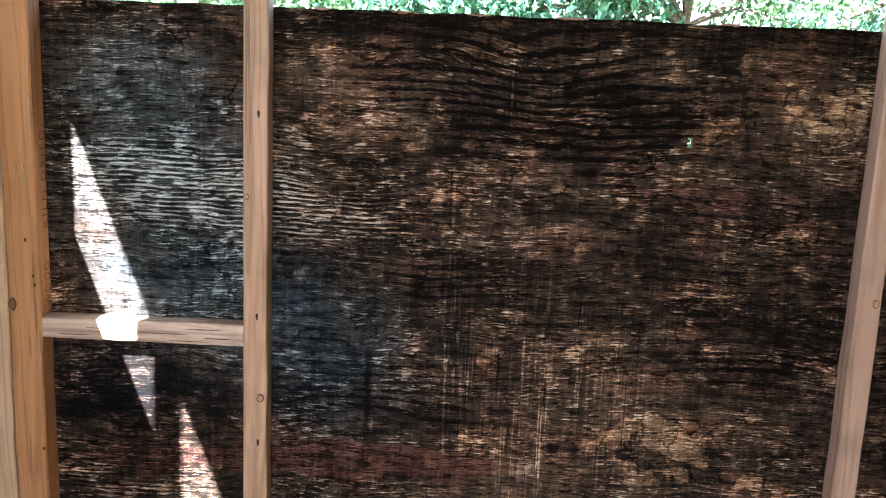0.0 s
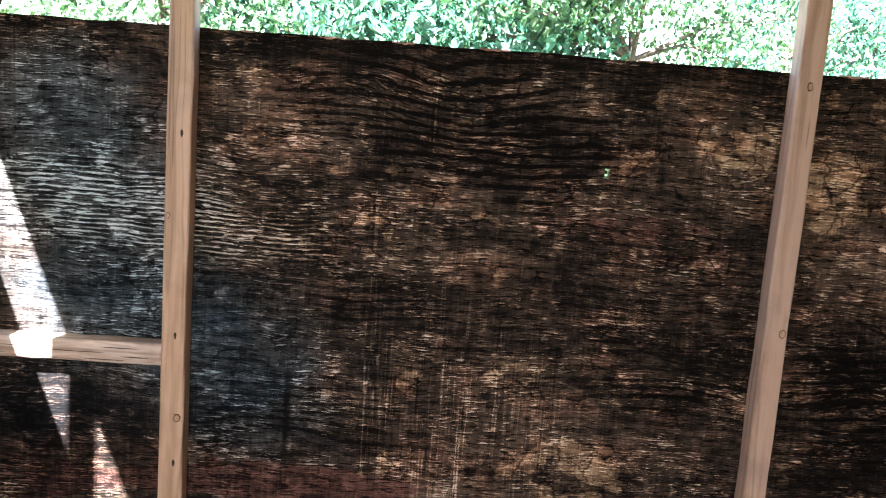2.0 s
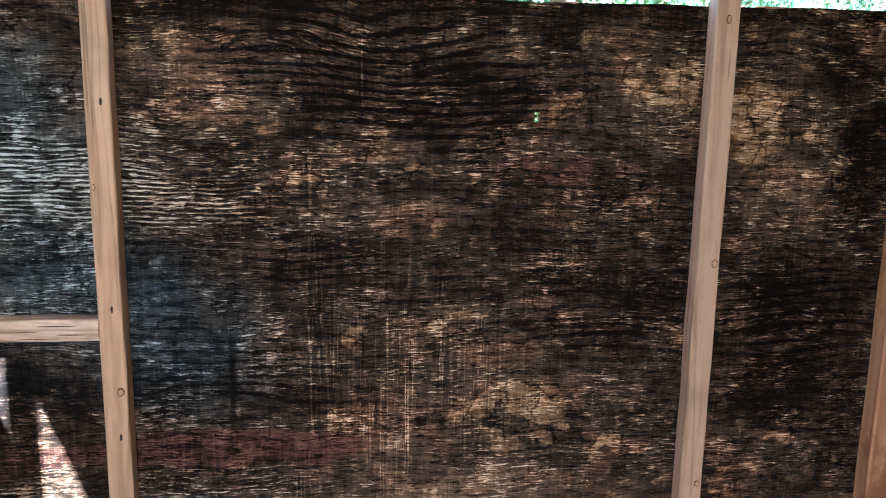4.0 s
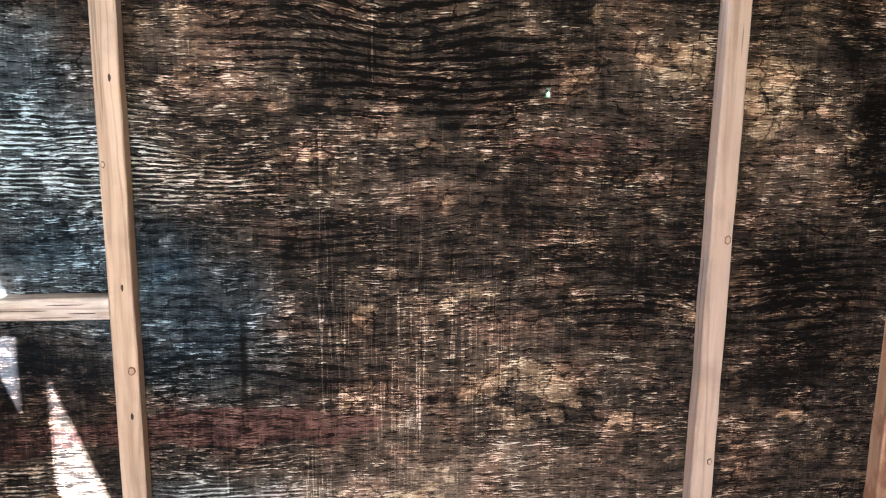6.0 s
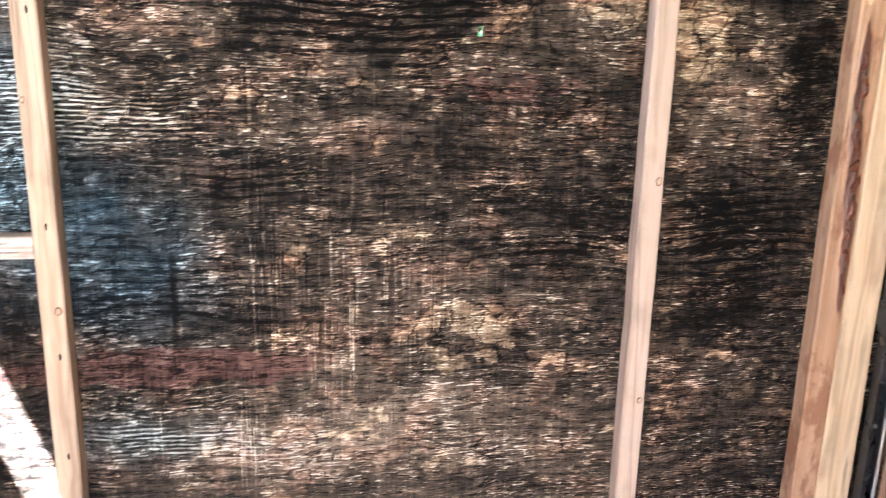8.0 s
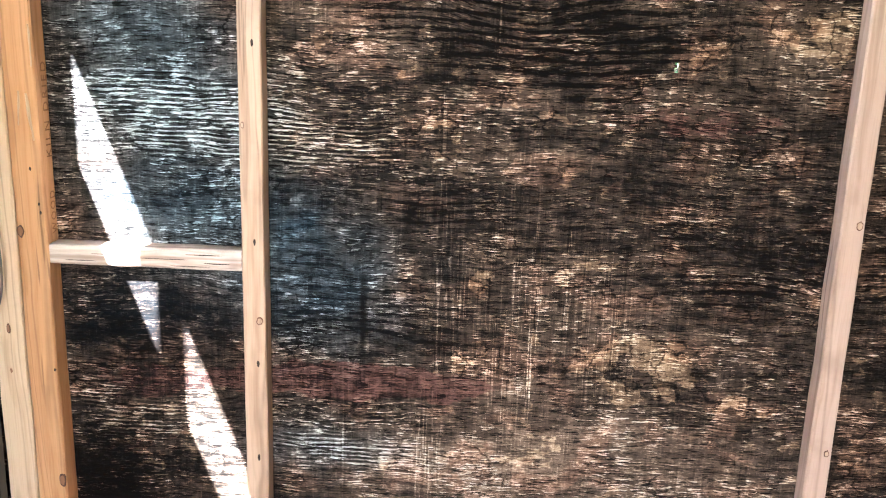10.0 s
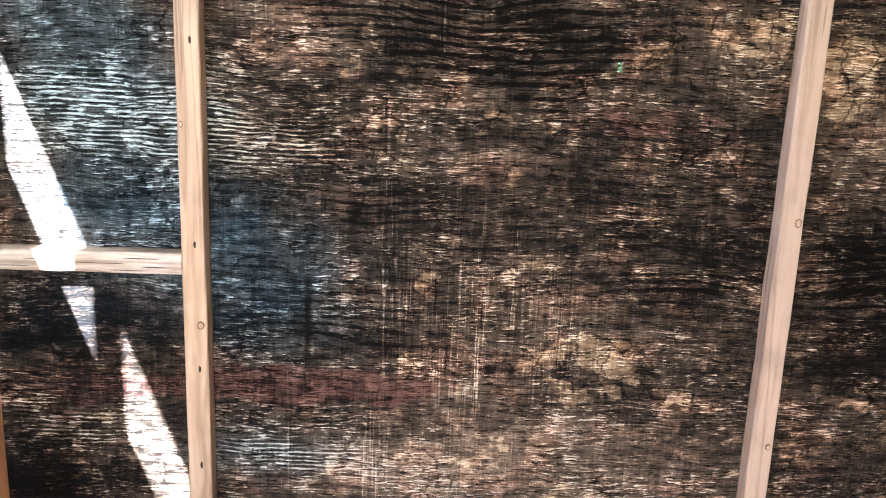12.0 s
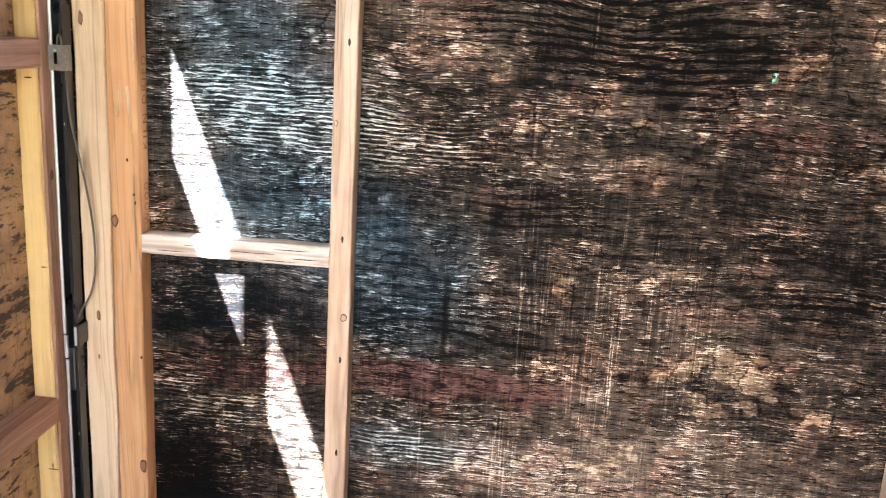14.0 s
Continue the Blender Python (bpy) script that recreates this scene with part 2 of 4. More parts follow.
def painted_plywood():
    """Old plywood under thin black paint that has worn off along the raised grain."""
    n = Nodes("worn_black_plywood", 0.45)

    def mask(name):
        a = n.tree.nodes.new("ShaderNodeAttribute")
        a.attribute_name = name
        return a.outputs["Fac"]

    def cells(scale, warp, amount, metric="EUCLIDEAN", feature="F1"):
        v = n.tree.nodes.new("ShaderNodeTexVoronoi")
        v.distance, v.feature = metric, feature
        n.put(v.inputs["Vector"], n.scaled(*scale, vec=n.add_vec(n.pos, n.noise(n.scaled(*warp), 1.0, 5, 0.7, color=True), amount)))
        v.inputs["Scale"].default_value = 1.0
        return v

    def cell_value(v, channel):
        sep = n.tree.nodes.new("ShaderNodeSeparateColor")
        n.put(sep.inputs[0], v.outputs["Color"])
        return n.math("SUBTRACT", sep.outputs[channel], 0.5)

    def more(base, value, amount):
        return n.math("MULTIPLY_ADD", value, amount, base)

    def half(value, lo, hi):
        return n.math("SUBTRACT", n.ramp(value, lo, hi), 0.5)

    # every fibre follows the sheet's grain: x along, the flow field across
    flow = mask("flow")
    split = n.tree.nodes.new("ShaderNodeSeparateXYZ")
    n.put(split.inputs[0], n.pos)
    joined = n.tree.nodes.new("ShaderNodeCombineXYZ")
    n.put(joined.inputs[0], split.outputs[0]), n.put(joined.inputs[2], flow)
    wobble = n.noise(n.scaled(26, 1, 40), 1.0, 2, 0.5, color=True)
    along = n.add_vec(joined.outputs[0], wobble, (0.0, 0.0, 0.003))
    wavy = n.tree.nodes.new("ShaderNodeSeparateXYZ")
    n.put(wavy.inputs[0], along)

    ridged, figured, scored, bare = mask("ridged"), mask("figured"), mask("scored"), mask("bare")
    cloud = n.noise(n.scaled(9, 1, 14, (2, 0, 1)), 1.0, 6, 0.62)
    mid = n.noise(n.scaled(26, 1, 46), 1.0, 6, 0.66)
    speck = n.noise(n.scaled(240, 1, 420), 1.0, 3, 0.7)
    fine = n.noise(n.scaled(55, 1, 620, vec=along), 1.0, 2, 0.6)
    dash = n.noise(n.scaled(34, 1, 330, vec=along), 1.0, 2.0, 0.55)
    dash_low = n.noise(n.scaled(34, 1, 330, (0, 0, 0.50), along), 1.0, 2.0, 0.55)
    dash_b = n.noise(n.scaled(60, 1, 400, (7, 0, 3), along), 1.0, 2.0, 0.55)
    check = n.noise(n.scaled(30, 1, 380, (3, 0, 9), along), 1.0, 2.0, 0.55)
    hair = n.noise(n.scaled(260, 1, 7), 1.0, 2, 0.5)
    hair_b = n.noise(n.scaled(120, 1, 16, (3, 0, 0)), 1.0, 3, 0.6)
    hair_c = n.noise(n.scaled(330, 1, 22, (1, 0, 5)), 1.0, 1, 0.5)
    small, large = cells((34, 1, 40), (30, 1, 60), (0.03, 0, 0.022), "CHEBYCHEV"), cells((13, 1, 19), (18, 1, 40), (0.07, 0, 0.045), "MANHATTAN")
    flake, layer, flake_b = cell_value(small, 0), cell_value(large, 1), cell_value(small, 2)
    rim = cells((20, 1, 26), (16, 1, 30), (0.05, 0, 0.04), feature="DISTANCE_TO_EDGE").outputs["Distance"]

    # long raised latewood lines, nearly even in spacing, broken along their length
    beat = n.math("MULTIPLY_ADD", n.noise(n.scaled(5, 1, 24), 1.0, 3, 0.6), 0.75, n.math("MULTIPLY", wavy.outputs[2], 124.0))
    wave = n.math("MULTIPLY", n.math("PINGPONG", beat, 0.5), 2.0)
    gaps = n.math("SUBTRACT", n.noise(n.scaled(24, 1, 150, (5, 0, 1), along), 1.0, 2, 0.6), 0.5)
    line = n.ramp(n.math("MULTIPLY_ADD", gaps, 2.8, wave), 0.68, 0.86)
    trough = n.ramp(n.math("MULTIPLY_ADD", gaps, -1.0, wave), 0.42, 0.14)
    # broad dark growth lines
    slow_beat = n.math("MULTIPLY_ADD", n.noise(n.scaled(3, 1, 9, (1, 0, 4)), 1.0, 2, 0.5), 4.0, n.math("MULTIPLY", wavy.outputs[2], 52.0))
    growth = n.math("MULTIPLY", n.math("PINGPONG", slow_beat, 0.5), 2.0)
    growth = n.ramp(n.math("MULTIPLY_ADD", n.math("SUBTRACT", n.noise(n.scaled(16, 1, 90, (8, 0, 1), along), 1.0, 3, 0.6), 0.5), 1.4, growth), 0.52, 0.78)

    zone = n.ramp(n.math("MULTIPLY_ADD", ridged, 0.5, n.noise(n.scaled(7, 1, 12, (4, 0, 7)), 1.0, 4, 0.6)), 0.43, 0.58, 0.24, 1.0)
    chip = cell_value(cells((22, 1, 30), (24, 1, 44), (0.05, 0, 0.03), "MANHATTAN"), 0)
    # paint lost, 0 black paint to 1 bare wood; carries painted sheen and shade
    wear_tone = n.math("ADD", n.math("MULTIPLY", n.math("MULTIPLY_ADD", mask("grey_sheen"), 0.09, mask("worn")), 0.95), 0.428)
    wear_tone = more(wear_tone, half(cloud, 0.34, 0.66), 0.08)
    wear_tone = more(wear_tone, half(mid, 0.34, 0.66), 0.065)
    wear_tone = more(wear_tone, flake, 0.085)
    wear_tone = more(wear_tone, chip, 0.085)
    wear_tone = more(wear_tone, layer, 0.085)
    wear_tone = more(wear_tone, half(hair_b, 0.34, 0.66), n.math("MULTIPLY_ADD", scored, 0.10, 0.045))
    wear_tone = more(wear_tone, half(fine, 0.38, 0.62), 0.06)
    wear_tone = more(wear_tone, half(speck, 0.34, 0.66), 0.05)
    torn = n.ramp(n.math("ADD", n.math("MULTIPLY_ADD", flake_b, 0.12, n.math("MULTIPLY_ADD", chip, 0.14, bare)), n.math("MULTIPLY", half(mid, 0.3, 0.7), 0.08)), 0.085, 0.115)
    wear_tone = more(wear_tone, torn, n.math("MULTIPLY_ADD", bare, 0.30, 0.12))
    wear_tone = more(wear_tone, n.math("MULTIPLY", growth, figured), -0.24)
    wear_tone = more(wear_tone, n.math("MULTIPLY", growth, n.ramp(cloud, 0.42, 0.55, 0.35, 1.0)), -0.12)
    dense = n.math("MULTIPLY_ADD", half(mid, 0.34, 0.66), 0.10, n.math("MULTIPLY", half(cloud, 0.34, 0.66), 0.06))
    light = n.ramp(n.math("ADD", n.math("MULTIPLY_ADD", ridged, 0.10, dash), dense), 0.598, 0.618)
    under = n.ramp(n.math("ADD", n.math("MULTIPLY_ADD", ridged, 0.10, dash_low), dense), 0.588, 0.618)
    wear_tone = more(wear_tone, n.math("MULTIPLY", light, zone), n.math("MULTIPLY_ADD", ridged, 0.35, 0.31))
    # painted shade line just below each light dash
    wear_tone = more(wear_tone, n.math("MULTIPLY", n.math("SUBTRACT", under, light, clamp=True), zone), -0.26)
    wear_tone = more(wear_tone, n.math("MULTIPLY", n.ramp(n.math("ADD", dash_b, dense), 0.605, 0.622), n.math("MULTIPLY_ADD", zone, 0.6, 0.35)), 0.27)
    wear_tone = more(wear_tone, n.ramp(n.math("MULTIPLY_ADD", figured, 0.03, check), 0.575, 0.597), -0.24)
    strong = n.ramp(ridged, 0.03, 0.20)
    wear_tone = more(wear_tone, n.math("MULTIPLY", line, strong), n.math("MULTIPLY_ADD", ridged, 0.9, 0.16))
    wear_tone = more(wear_tone, n.math("MULTIPLY", trough, strong), -0.11)
    # scratches across the grain, dotted where they cross the ridges
    dotted = n.ramp(n.math("MULTIPLY_ADD", fine, 0.5, dash), 0.66, 0.82, 0.25, 1.0)
    wear_tone = more(wear_tone, n.math("MULTIPLY", n.ramp(hair, 0.575, 0.60), dotted), n.math("MULTIPLY_ADD", scored, 0.34, 0.05))
    wear_tone = more(wear_tone, n.math("MULTIPLY", n.ramp(hair_c, 0.66, 0.69), dotted), n.math("MULTIPLY_ADD", scored, 0.3, 0.10))
    wear_tone = more(wear_tone, n.ramp(hair, 0.36, 0.345), n.math("MULTIPLY_ADD", scored, -0.12, -0.05))
    # cracked film round the flakes
    wear_tone = more(wear_tone, n.math("MULTIPLY", n.ramp(rim, 0.045, 0.02), n.ramp(n.math("ADD", cloud, bare), 0.5, 0.62)), -0.20)
    r = n.tree.nodes.new("ShaderNodeValToRGB")
    n.put(r.inputs[0], wear_tone)
    stops = ((0.12, (0.0048, 0.0043, 0.0041)), (0.27, (0.0078, 0.0068, 0.0063)), (0.35, (0.017, 0.0135, 0.0115)), (0.44, (0.040, 0.030, 0.024)), (0.56, (0.082, 0.058, 0.044)), (0.71, (0.20, 0.145, 0.107)), (0.85, (0.42, 0.335, 0.265)), (1.0, (0.64, 0.56, 0.48)))
    r.color_ramp.elements[0].position, r.color_ramp.elements[1].position = stops[0][0], stops[-1][0]
    for k, (p, col) in enumerate(stops):
        e = r.color_ramp.elements[k] if k == 0 else r.color_ramp.elements[-1] if k == len(stops) - 1 else r.color_ramp.elements.new(p)
        e.color = (*col, 1)
    c = r.outputs[0]
    # tan wood where the top ply is torn, reddish primer left in patches
    c = n.mix(n.math("MULTIPLY", torn, 0.55), c, (1.10, 1.0, 0.80), "MULTIPLY")
    c = n.mix(n.math("MULTIPLY", n.ramp(n.math("ADD", cloud, n.math("MULTIPLY", layer, 0.2)), 0.5, 0.62), 0.5), c, (1.2, 0.94, 0.87), "MULTIPLY")
    # grey fibres with a painted blue-grey sky sheen, then a bluer tint in places
    hsv = n.tree.nodes.new("ShaderNodeHueSaturation")
    n.put(hsv.inputs["Saturation"], n.ramp(mask("grey_sheen"), 0.0, 1.0, 1.0, 0.25))
    n.put(hsv.inputs["Color"], c)
    c = n.mix(n.math("MULTIPLY", mask("grey_sheen"), 0.85), hsv.outputs[0], (0.74, 0.98, 1.14), "MULTIPLY")
    blue = n.math("MULTIPLY", mask("blue_tint"), n.ramp(mid, 0.35, 0.6, 0.35, 0.8))
    cold = n.tree.nodes.new("ShaderNodeHueSaturation")
    cold.inputs["Saturation"].default_value = 0.2
    n.put(cold.inputs["Color"], c)
    c = n.mix(blue, c, n.mix(0.5, n.mix(1.0, cold.outputs[0], (0.50, 0.88, 1.2), "MULTIPLY"), (0.005, 0.016, 0.028)))
    red = n.math("MULTIPLY", n.ramp(n.math("MULTIPLY_ADD", half(mid, 0.3, 0.7), 0.5, mask("red_band")), 0.30, 0.55), 0.8)
    red_paint = n.mix(n.ramp(wear_tone, 0.28, 0.62), (0.010, 0.006, 0.006), (0.125, 0.062, 0.052))
    c = n.mix(red, c, red_paint)
    c = n.mix(n.math("MULTIPLY", mask("crack"), n.ramp(fine, 0.3, 0.5, 0.5, 1.0)), c, (0.005, 0.005, 0.005))
    relief = n.math("ADD", n.math("ADD", dash, n.math("MULTIPLY", n.math("MULTIPLY", line, strong), 0.4)), n.math("MULTIPLY_ADD", fine, 0.4, n.math("MULTIPLY", flake, 0.15)))
    n.bump(relief, 0.5, 0.004)
    n.put(n.bsdf.inputs["Specular IOR Level"], 0.01)
    return n.done(c, n.ramp(wear_tone, 0.3, 0.65, 0.5, 0.8))


PLY = painted_plywood()


PINK = lumber("pinkish_lumber", (0.46, 0.33, 0.26), (0.37, 0.25, 0.19))
TAN = lumber("tan_lumber", (0.48, 0.335, 0.235), (0.36, 0.235, 0.155))
ORANGE = lumber("orange_lumber", (0.53, 0.285, 0.135), (0.43, 0.21, 0.088), wear=0.15)
PALE = lumber("pale_lumber", (0.60, 0.435, 0.285), (0.47, 0.31, 0.185), wear=0.15)
YELLOW = lumber("yellow_lumber", (0.62, 0.42, 0.17), (0.52, 0.33, 0.12), wear=0.15)
WEATHERED = lumber("weathered_grey_boards", (0.22, 0.175, 0.14), (0.14, 0.11, 0.085), axis="y")
FLOORING = lumber("dirty_floor_boards", (0.13, 0.105, 0.085), (0.08, 0.062, 0.048), axis="y", rough=0.8)
BROWN = lumber("brown_lumber", (0.36, 0.20, 0.125), (0.26, 0.13, 0.08))
BROWN_Y = lumber("brown_rail_lumber", (0.36, 0.20, 0.125), (0.26, 0.13, 0.08), axis="y")
GREY_X = lumber("weathered_block_lumber", (0.70, 0.61, 0.54), (0.38, 0.28, 0.22), axis="x", wear=0.5)
BARK = resin_board()
RESIN = plain("dark_red_resin", (0.12, 0.032, 0.015), 0.28, 0.0, 90, 0.5)
DARK_HOLE = plain("dark_nail_hole", (0.03, 0.018, 0.012), 0.8)
KNOT = lumber("knot_wood", (0.13, 0.055, 0.028), (0.07, 0.028, 0.016))
KNOT_CORE = lumber("knot_core_wood", (0.23, 0.11, 0.055), (0.14, 0.062, 0.032))
BLACK_METAL = plain("black_painted_steel", (0.012, 0.012, 0.014), 0.32, 0.0, 25)
BARE_METAL = plain("bare_zinc_steel", (0.56, 0.56, 0.57), 0.42, 0.7, 400, 0.1)
BRACKET_METAL = plain("dull_bracket_steel", (0.30, 0.29, 0.28), 0.38, 0.85, 200, 0.3)
CABLE = plain("grey_brown_cable", (0.09, 0.075, 0.06), 0.5)
INK = plain("stamp_ink", (0.27, 0.135, 0.06), 0.8)


def side_plywood():
    n = Nodes("raw_side_plywood", 0.75)
    streak = n.noise(n.scaled(1, 22, 75), 1.0, 6, 0.7)
    blot = n.noise(n.scaled(1, 7, 11), 1.0, 6, 0.65)
    c = n.mix(n.ramp(blot, 0.36, 0.62), (0.44, 0.27, 0.135), (0.25, 0.145, 0.075))
    c = n.mix(n.ramp(n.noise(n.scaled(1, 90, 14, (0, 3, 1)), 1.0, 4, 0.65), 0.5, 0.66, 0.0, 0.6), c, (0.16, 0.095, 0.055))
    c = n.mix(n.ramp(n.math("ADD", streak, n.math("MULTIPLY", blot, 0.4)), 0.72, 0.80), c, (0.035, 0.022, 0.015))
    n.bump(n.math("ADD", streak, blot), 0.6, 0.003)
    return n.done(c)


SIDEPLY = side_plywood()


def grass_ground():
    n = Nodes("grass_ground", 0.9)
    a, b = n.noise(n.pos, 1.5, 6, 0.6), n.noise(n.pos, 40, 4, 0.7)
    c = n.mix(n.ramp(a, 0.35, 0.65), (0.06, 0.10, 0.03), (0.12, 0.12, 0.05))
    c = n.mix(n.ramp(b, 0.4, 0.7), c, (0.03, 0.05, 0.015))
    n.bump(b, 0.8, 0.03)
    return n.done(c)


GRASS = grass_ground()


def leaf_material(name, tint):
    n = Nodes(name, 0.27)
    rnd = n.tree.nodes.new("ShaderNodeNewGeometry").outputs["Random Per Island"]
    c = n.mix(rnd, tuple(v * 0.2 for v in tint), tuple(min(0.8, v * 2.3) for v in tint))
    c = n.mix(n.ramp(n.noise(n.pos, 2.0, 3), 0.4, 0.65), c, tuple(v * 0.7 for v in tint))
    glow = n.tree.nodes.new("ShaderNodeBsdfTranslucent")
    n.put(glow.inputs[0], n.mix(0.5, c, (0.10, 0.16, 0.03)))
    both = n.tree.nodes.new("ShaderNodeMixShader")
    both.inputs[0].default_value = 0.25
    n.done(c)
    n.tree.links.new(n.bsdf.outputs[0], both.inputs[1])
    n.tree.links.new(glow.outputs[0], both.inputs[2])
    n.tree.links.new(both.outputs[0], n.tree.nodes["Material Output"].inputs[0])
    return n.mat


LEAF_A = leaf_material("green_leaves", (0.066, 0.160, 0.078))
LEAF_B = leaf_material("blue_green_leaves", (0.046, 0.150, 0.105))
TREE_BARK = lumber("grey_tree_bark", (0.10, 0.085, 0.07), (0.045, 0.036, 0.03), wear=0.6, rough=0.9)


# ---- building helpers ----
def mesh_of(name, bm):
    me = bpy.data.meshes.new(name)
    bm.normal_update()
    bm.to_mesh(me)
    bm.free()
    return me


def part(name, bm, material, parent=None, label="", smooth=False):
    me = mesh_of(name, bm)
    me.materials.append(material)
    if smooth:
        me.shade_smooth()
    ob = new(name, me)
    ob.parent = parent
    if label:
        tagged(ob, label)
    return ob


def bar(x0, x1, y0, y1, z0, z1, axis="z", chamfer=0.0025, rough=0.0012, steps=26, bow=0.0, seed=0):
    """A sawn board with eased, slightly uneven edges, its length along one axis."""
    rng = random.Random(seed)
    lo, hi = [x0, y0, z0], [x1, y1, z1]
    k = "xyz".index(axis)
    i, j = [(1, 2), (2, 0), (0, 1)][k]
    c = chamfer
    ring = [(lo[i] + c, lo[j]), (hi[i] - c, lo[j]), (hi[i], lo[j] + c), (hi[i], hi[j] - c),
            (hi[i] - c, hi[j]), (lo[i] + c, hi[j]), (lo[i], hi[j] - c), (lo[i], lo[j] + c)]
    bm = bmesh.new()
    rows = []
    for s in range(steps + 1):
        t = s / steps
        row = []
        off = bow * math.sin(math.pi * t)
        jit = [rng.gauss(0, rough * 0.5) for _ in range(4)]
        for q, (a, b) in enumerate(ring):
            p = [0, 0, 0]
            p[k] = lo[k] + (hi[k] - lo[k]) * t
            p[i] = a + off + jit[q // 2] * (0.6 if q % 2 else 1)
            p[j] = b + jit[(q // 2 + 1) % 4]
            row.append(bm.verts.new(p))
        rows.append(row)
    for r, s in zip(rows, rows[1:]):
        for q in range(8):
            bm.faces.new((r[q], r[(q + 1) % 8], s[(q + 1) % 8], s[q]))
    bm.faces.new(rows[0][::-1]), bm.faces.new(rows[-1])
    bmesh.ops.recalc_face_normals(bm, faces=bm.faces)
    return bm


def box(x0, x1, y0, y1, z0, z1, chamfer=0.0):
    bm = bmesh.new()
    bmesh.ops.create_cube(bm, size=1)
    bmesh.ops.transform(bm, matrix=Matrix.Translation(((x0 + x1) / 2, (y0 + y1) / 2, (z0 + z1) / 2)) @ Matrix.Diagonal((x1 - x0, y1 - y0, z1 - z0, 1)), verts=bm.verts)
    if chamfer:
        bmesh.ops.bevel(bm, geom=bm.edges[:], offset=chamfer, segments=2, affect="EDGES", profile=0.6)
    return bm


def tear(cx, cy, cz, w, h, facing, depth=0.0012, seed=0):
    """A small uneven disc, proud of a board: a nail head's rust mark or a knot. facing: 'y' looks to -y, 'x' to +x, 'X' to -x."""
    rng = random.Random(seed)
    bm = bmesh.new()
    n = 14
    rim, top = [], []
    for q in range(n):
        a = 2 * math.pi * q / n
        r = 1 + rng.uniform(-0.12, 0.12)
        u, v = math.cos(a) * w / 2 * r, math.sin(a) * h / 2 * r
        for ring, s, d in ((rim, 1, -0.001), (top, 0.8, depth)):
            p = {"y": (cx + u * s, cy - d, cz + v * s), "x": (cx + d, cy + u * s, cz + v * s), "X": (cx - d, cy + u * s, cz + v * s)}[facing]
            ring.append(bm.verts.new(p))
    for q in range(n):
        bm.faces.new((rim[q], rim[(q + 1) % n], top[(q + 1) % n], top[q]))
    bm.faces.new(top)
    bmesh.ops.recalc_face_normals(bm, faces=bm.faces)
    return bm


# ---- the shelter's plan ----
LEFT, RIGHT, REAR = -0.513, 1.485, -2.6      # inner faces of the plywood
TOP, EAVE, ROOF = 1.22, 1.636, 1.75          # wall top, underside of the header, ceiling
D = 0.038                                    # thickness of a stud


# Where the veneer's grain swells round old branches: x, z, half width, half height, lift.
SWELLS = ((0.44, 1.10, 0.13, 0.07, -0.075), (0.24, 1.17, 0.12, 0.05, 0.05), (1.13, 0.70, 0.10, 0.035, 0.07), (1.02, 0.68, 0.12, 0.05, -0.03),
          (0.80, 0.69, 0.10, 0.03, 0.035), (0.62, 0.83, 0.16, 0.07, 0.05), (0.26, 0.62, 0.16, 0.06, -0.03), (-0.2, 0.62, 0.16, 0.06, 0.045), (0.86, 0.90, 0.14, 0.06, -0.04))


def grain_bend(x, z):
    return sum(lift * np.exp(-((x - sx) / rx) ** 2 - ((z - sz) / rz) ** 2) for sx, sz, rx, rz, lift in SWELLS)


